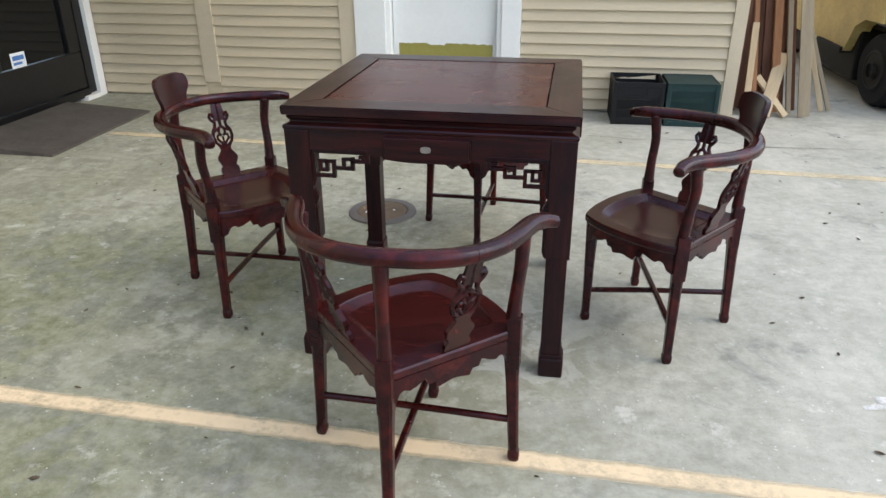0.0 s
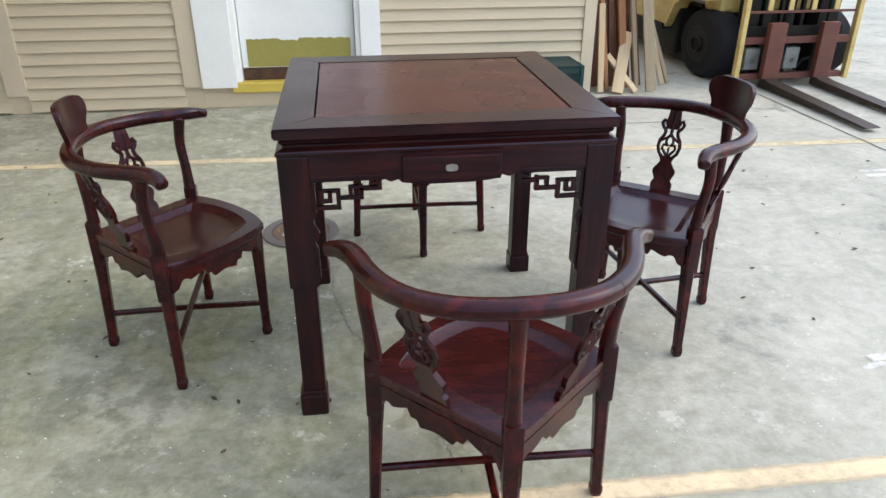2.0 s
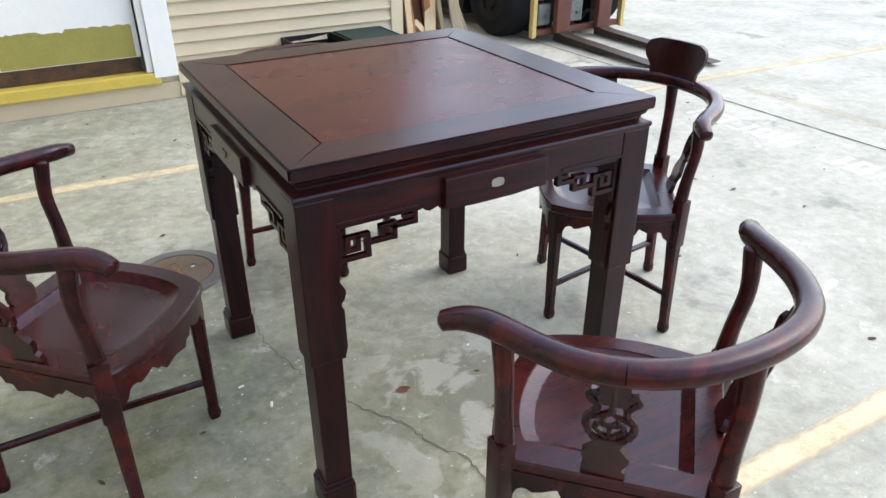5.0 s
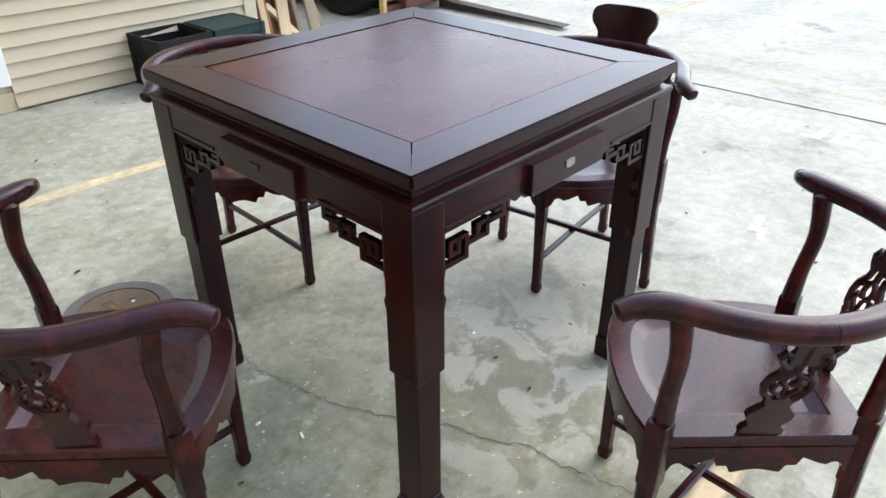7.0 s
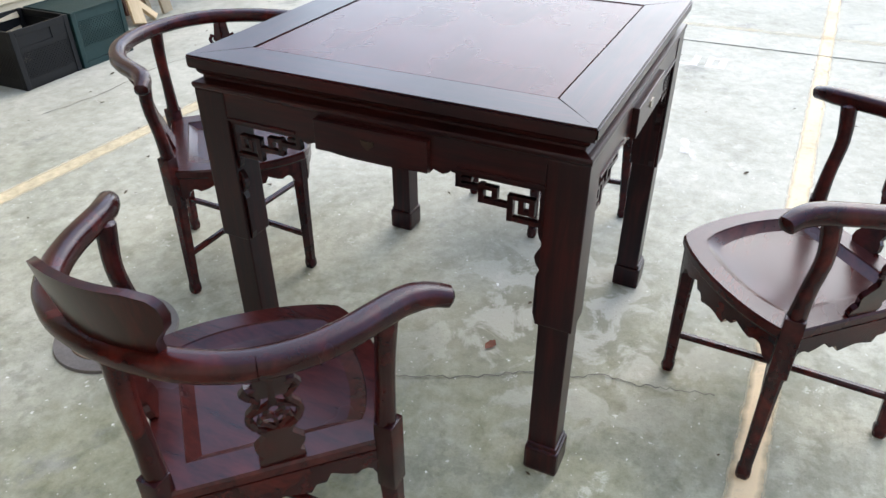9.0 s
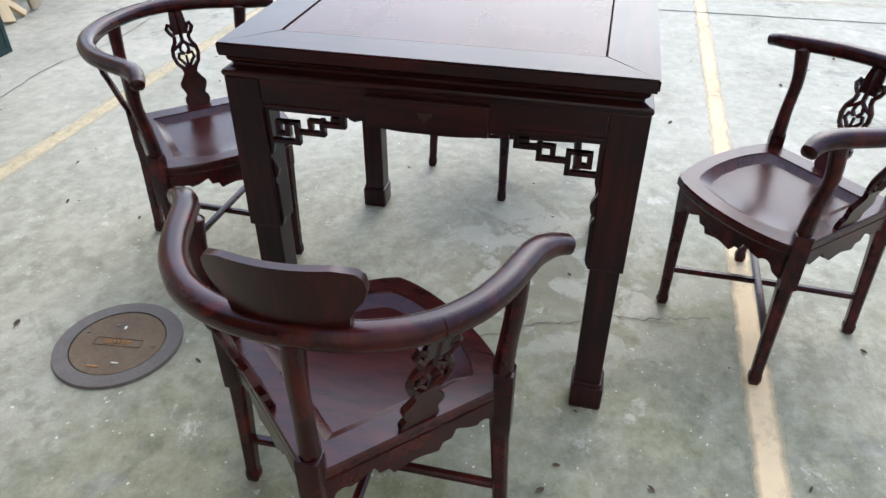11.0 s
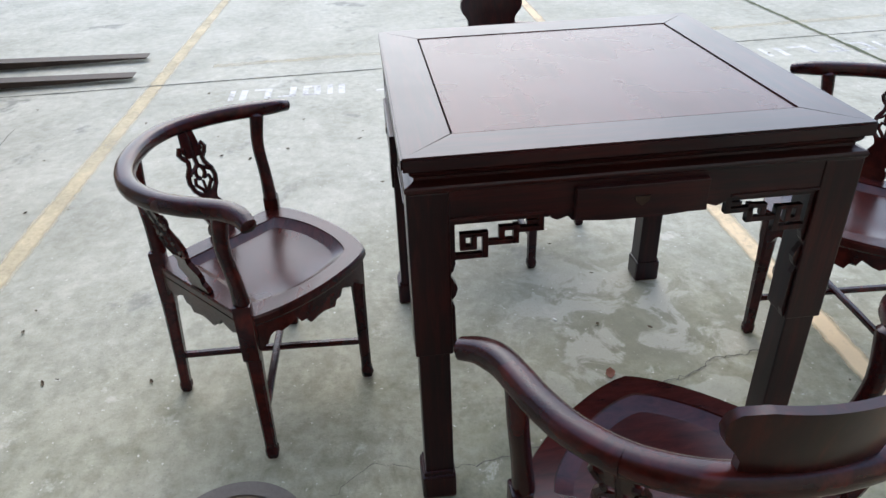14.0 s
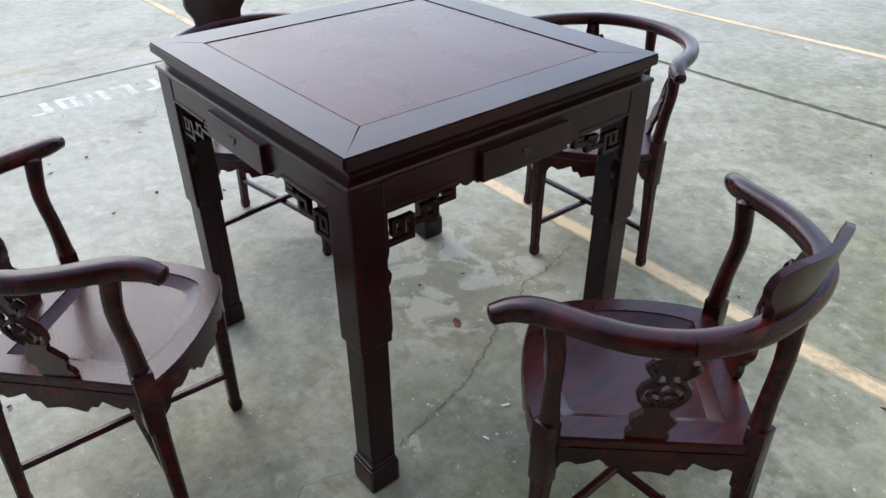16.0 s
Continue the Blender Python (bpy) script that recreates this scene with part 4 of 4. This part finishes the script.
    # wheels
    for s, y, r, w in ((-1, 0.36, 0.27, 0.20), (1, 0.36, 0.27, 0.20), (-1, 2.25, 0.22, 0.15), (1, 2.25, 0.22, 0.15)):
        ax = Matrix.Translation((s * (0.50 - w / 2 + 0.02), y, r)) @ Matrix.Rotation(math.pi / 2, 4, 'Y')
        wh = part("wheel", lathe([(r * 0.55, -w / 2), (r * 0.9, -w / 2), (r, -w / 2 + 0.03), (r, w / 2 - 0.03), (r * 0.9, w / 2), (r * 0.55, w / 2)], 40, ax), TYRE, f, "black solid rubber tyre", smooth=True)
        part("rim", lathe([(r * 0.56, -w / 2 - 0.004), (r * 0.5, -w / 2 - 0.008), (r * 0.42, -w / 2 + 0.02), (r * 0.42, w / 2 - 0.02), (r * 0.5, w / 2 + 0.008), (r * 0.56, w / 2 + 0.004)], 28, ax), FL_DARK, wh, smooth=True)
        part("hub", lathe([(r * 0.22, -w / 2 - 0.015), (r * 0.2, -w / 2 - 0.03), (r * 0.2, w / 2 + 0.03), (r * 0.22, w / 2 + 0.015)], 20, ax), FL_DARK, wh, smooth=True)
    # chassis, fenders, step, counterweight
    # chassis box dropped low so its black stands in for shade beneath
    part("chassis", box(-0.50, 0.50, 0.72, 2.0, 0.10, 0.50, 0.02), FL_DARK, f)
    for s in (-1, 1):
        fend = [(0.30, 0.62), (0.56, 0.61), (0.70, 0.54), (0.78, 0.38), (0.82, 0.32), (2.0, 0.32), (2.0, 0.95), (0.9, 0.95), (0.75, 0.80), (0.30, 0.80)]
        fm = Matrix(((0, 1, 0, 0), (1, 0, 0, 0), (0, 0, 1, 0), (0, 0, 0, 1)))
        part("fender", prism(fend, min(s * 0.44, s * 0.56), max(s * 0.44, s * 0.56), fm), FL_YELLOW, f, "chipped yellow fender panel")
        part("step", box(min(s * 0.5, s * 0.58), max(s * 0.5, s * 0.58), 0.82, 1.3, 0.30, 0.35, 0.006), FL_DARK, f)
    part("cowl", box(-0.43, 0.43, 0.30, 0.52, 0.52, 1.15, 0.03), FL_YELLOW, f)
    part("floor_plate", box(-0.43, 0.43, 0.53, 1.1, 0.52, 0.56, 0.004), FL_DARK, f)
    part("hood", box(-0.43, 0.43, 1.11, 1.75, 0.55, 1.05, 0.04), FL_YELLOW, f)
    part("counterweight", box(-0.56, 0.56, 2.01, 2.8, 0.36, 1.1, 0.08), FL_YELLOW, f)
    for x, y in ((-0.4, 0.4), (0.4, 0.4), (-0.4, 1.6), (0.4, 1.6)):
        part("guard_post", box(x - 0.025, x + 0.025, y - 0.025, y + 0.025, 0.78, 2.05, 0.005), FL_YELLOW, f)
    part("overhead_guard", box(-0.44, 0.44, 0.35, 1.65, 2.05, 2.1, 0.01), FL_YELLOW, f)
    part("seat", box(-0.22, 0.22, 1.12, 1.55, 1.051, 1.2, 0.03), BLACK, f)
    f.matrix_world = pose(3.12, 3.03, 0, 0, 0, 1.5) @ Matrix.Diagonal((1.08, 1.2, 0.95, 1))


build_forklift()


# ---- worn stencil on the ground: plain worn bars ----
def build_stencil(x, y0, y1, label):
    st = empty("ground_stencil", label, "marking", kind="structure")
    n = 11
    step = (y1 - y0) / (n + 1)
    h = 0.17
    for i in range(n + 1):
        if i == 6:
            continue
        yc = y0 + step * (i + 0.5)
        w = step * 0.36
        bm = bmesh.new()
        rects = [(-w, -w + 0.036, -h / 2, h / 2)]
        k = i % 4
        if k in (0, 1):
            rects.append((-w, w, -h / 2, -h / 2 + 0.03))
        if k in (0, 2):
            rects.append((-w, w, h / 2 - 0.03, h / 2))
        if k in (0, 3):
            rects.append((w - 0.03, w, -h / 2, h / 2))
        for j, (a, b_, c0, c1) in enumerate(rects):
            z = 0.0014 + 0.0003 * j
            vs = [bm.verts.new((x + q, yc + p_, z)) for p_, q in ((a, c0), (b_, c0), (b_, c1), (a, c1))]
            bm.faces.new(vs)
        part("bar", bm, WHITE_PAINT, st)


build_stencil(2.50, -0.40, 1.24, "worn white stencilled bars painted on concrete")
build_stencil(2.62, -4.20, -1.95, "worn white stencilled bars in the next bay")
for i, (x, y, w, l) in enumerate(((1.40, -0.376, 0.026, 0.14), (1.32, -0.42, 0.022, 0.08))):
    floor_strip("paint_splash", x - l / 2, y, x + l / 2, y + 0.02, w, WHITE_PAINT, "small white paint splash on concrete", 0.004, 0.007, "paint mark", 20 + i)


# ---- cracks, leaves ----
def build_crack(pts, width, seed):
    rnd = random.Random(seed)
    line = spline([(x, y, 0) for x, y in pts], 8)
    bm = bmesh.new()
    prev = None
    for i, p in enumerate(line):
        d = (line[min(i + 1, len(line) - 1)] - line[max(i - 1, 0)]).normalized()
        q = Vector((-d.y, d.x, 0))
        p = p + q * rnd.uniform(-0.007, 0.007)
        w = width * rnd.uniform(0.4, 1.3) / 2
        cur = (bm.verts.new((p.x + q.x * w, p.y + q.y * w, 0.0025)), bm.verts.new((p.x - q.x * w, p.y - q.y * w, 0.0025)))
        if prev:
            bm.faces.new((prev[0], prev[1], cur[1], cur[0]))
        prev = cur
    tagged(part("concrete_crack", bm, CRACK), "thin wandering crack in the concrete", "crack", kind="structure")


build_crack([(-0.336, 0.287), (-0.298, 0.114), (-0.267, 0.004), (-0.211, -0.124), (-0.132, -0.242), (-0.112, -0.334), (-0.059, -0.429), (-0.055, -0.509), (-0.03, -0.60), (-0.005, -0.69)], 0.0042, 1)
build_crack([(0.50, 2.32), (0.80, 2.27), (1.20, 2.30), (1.60, 2.22), (2.2, 2.26)], 0.006, 3)
build_crack([(-0.38, 0.62), (-0.30, 0.52), (-0.33, 0.40), (-0.336, 0.287)], 0.002, 2)


def add_leaf(bm, x, y, rnd, s):
    th = rnd.uniform(0, 6.28)
    c, q = math.cos(th), math.sin(th)
    k = rnd.uniform(0.3, 0.6)
    curl = rnd.uniform(0.2, 0.5) * s
    pts = [(-1, 0, 0.2), (-0.3, k, 0.5), (0.5, k * 0.8, 0.9), (1, 0, 1.0), (0.4, -k, 0.6), (-0.4, -k * 0.8, 0.4)]
    top = [bm.verts.new((x + s * (a * c - b_ * q), y + s * (a * q + b_ * c), 0.003 + curl * h_)) for a, b_, h_ in pts]
    mid = bm.verts.new((x, y, 0.002))
    for i in range(6):
        bm.faces.new((mid, top[i], top[(i + 1) % 6]))


rnd = random.Random(8)
bm = bmesh.new()
for i in range(170):
    x, y = rnd.uniform(-2.4, 2.6), rnd.uniform(-2.2, 2.9)
    add_leaf(bm, x, y, rnd, rnd.uniform(0.005, 0.015))
tagged(part("leaf_litter", bm, LEAF), "small dry brown leaf scraps scattered over concrete", "leaf litter", kind="stuff")
bm = bmesh.new()
add_leaf(bm, -0.077, -0.122, random.Random(2), 0.022)
tagged(part("fallen_leaf", bm, RED_LEAF), "curled reddish dry leaf under the table", "leaf")


def build_fleck(x, y, l, w, turn, mat, label):
    bm = bmesh.new()
    add_box(bm, -l / 2, l / 2, -w / 2, w / 2, 0.0005, 0.004, 0.0012, pose(x, y, 0, 0, 0, turn))
    tagged(part("litter_scrap", bm, mat), label, "litter")


for x, y, l, w, a in ((0.184, -0.037, 0.014, 0.007, 30), (-0.405, 0.0, 0.022, 0.007, 70), (-0.454, 0.112, 0.016, 0.006, 10)):
    build_fleck(x, y, l, w, a, WHITE, "tiny white paper scrap on the concrete")


# ---- far side of the yard ----
BLOCK = surface("grey_block", (0.22, 0.225, 0.23), (0.32, 0.325, 0.33), 0.8, 6, 60)
build_crate("milk_crate", CRATE_G, "dark green plastic milk crate far across the yard", pose(8.15, 7.75, 0, 0, 0, 20))


def build_far():
    b_ = empty("utility_box", "low grey utility box far across the yard", "box")
    part("box_body", box(-0.26, 0.26, -0.18, 0.18, 0.0, 0.30, 0.015), BLOCK, b_)
    part("box_lid", box(-0.28, 0.28, -0.20, 0.20, 0.301, 0.34, 0.01), BLOCK, b_)
    b_.matrix_world = pose(9.15, 7.95, 0, 0, 0, 15) @ Matrix.Diagonal((1.3, 1.3, 1.0, 1))
    t_ = empty("rubber_bin", "dark grey rubber bin far across the yard", "bin")
    part("bin_body", lathe([(0.10, 0.0), (0.21, 0.0), (0.225, 0.05), (0.20, 0.24), (0.19, 0.24), (0.18, 0.06)], 24), TYRE, t_, smooth=True)
    part("bin_rim", lathe([(0.196, 0.241), (0.215, 0.241), (0.215, 0.265), (0.196, 0.265)], 24), BLOCK, t_, smooth=True)
    t_.matrix_world = pose(7.75, 8.0, 0)


build_far()
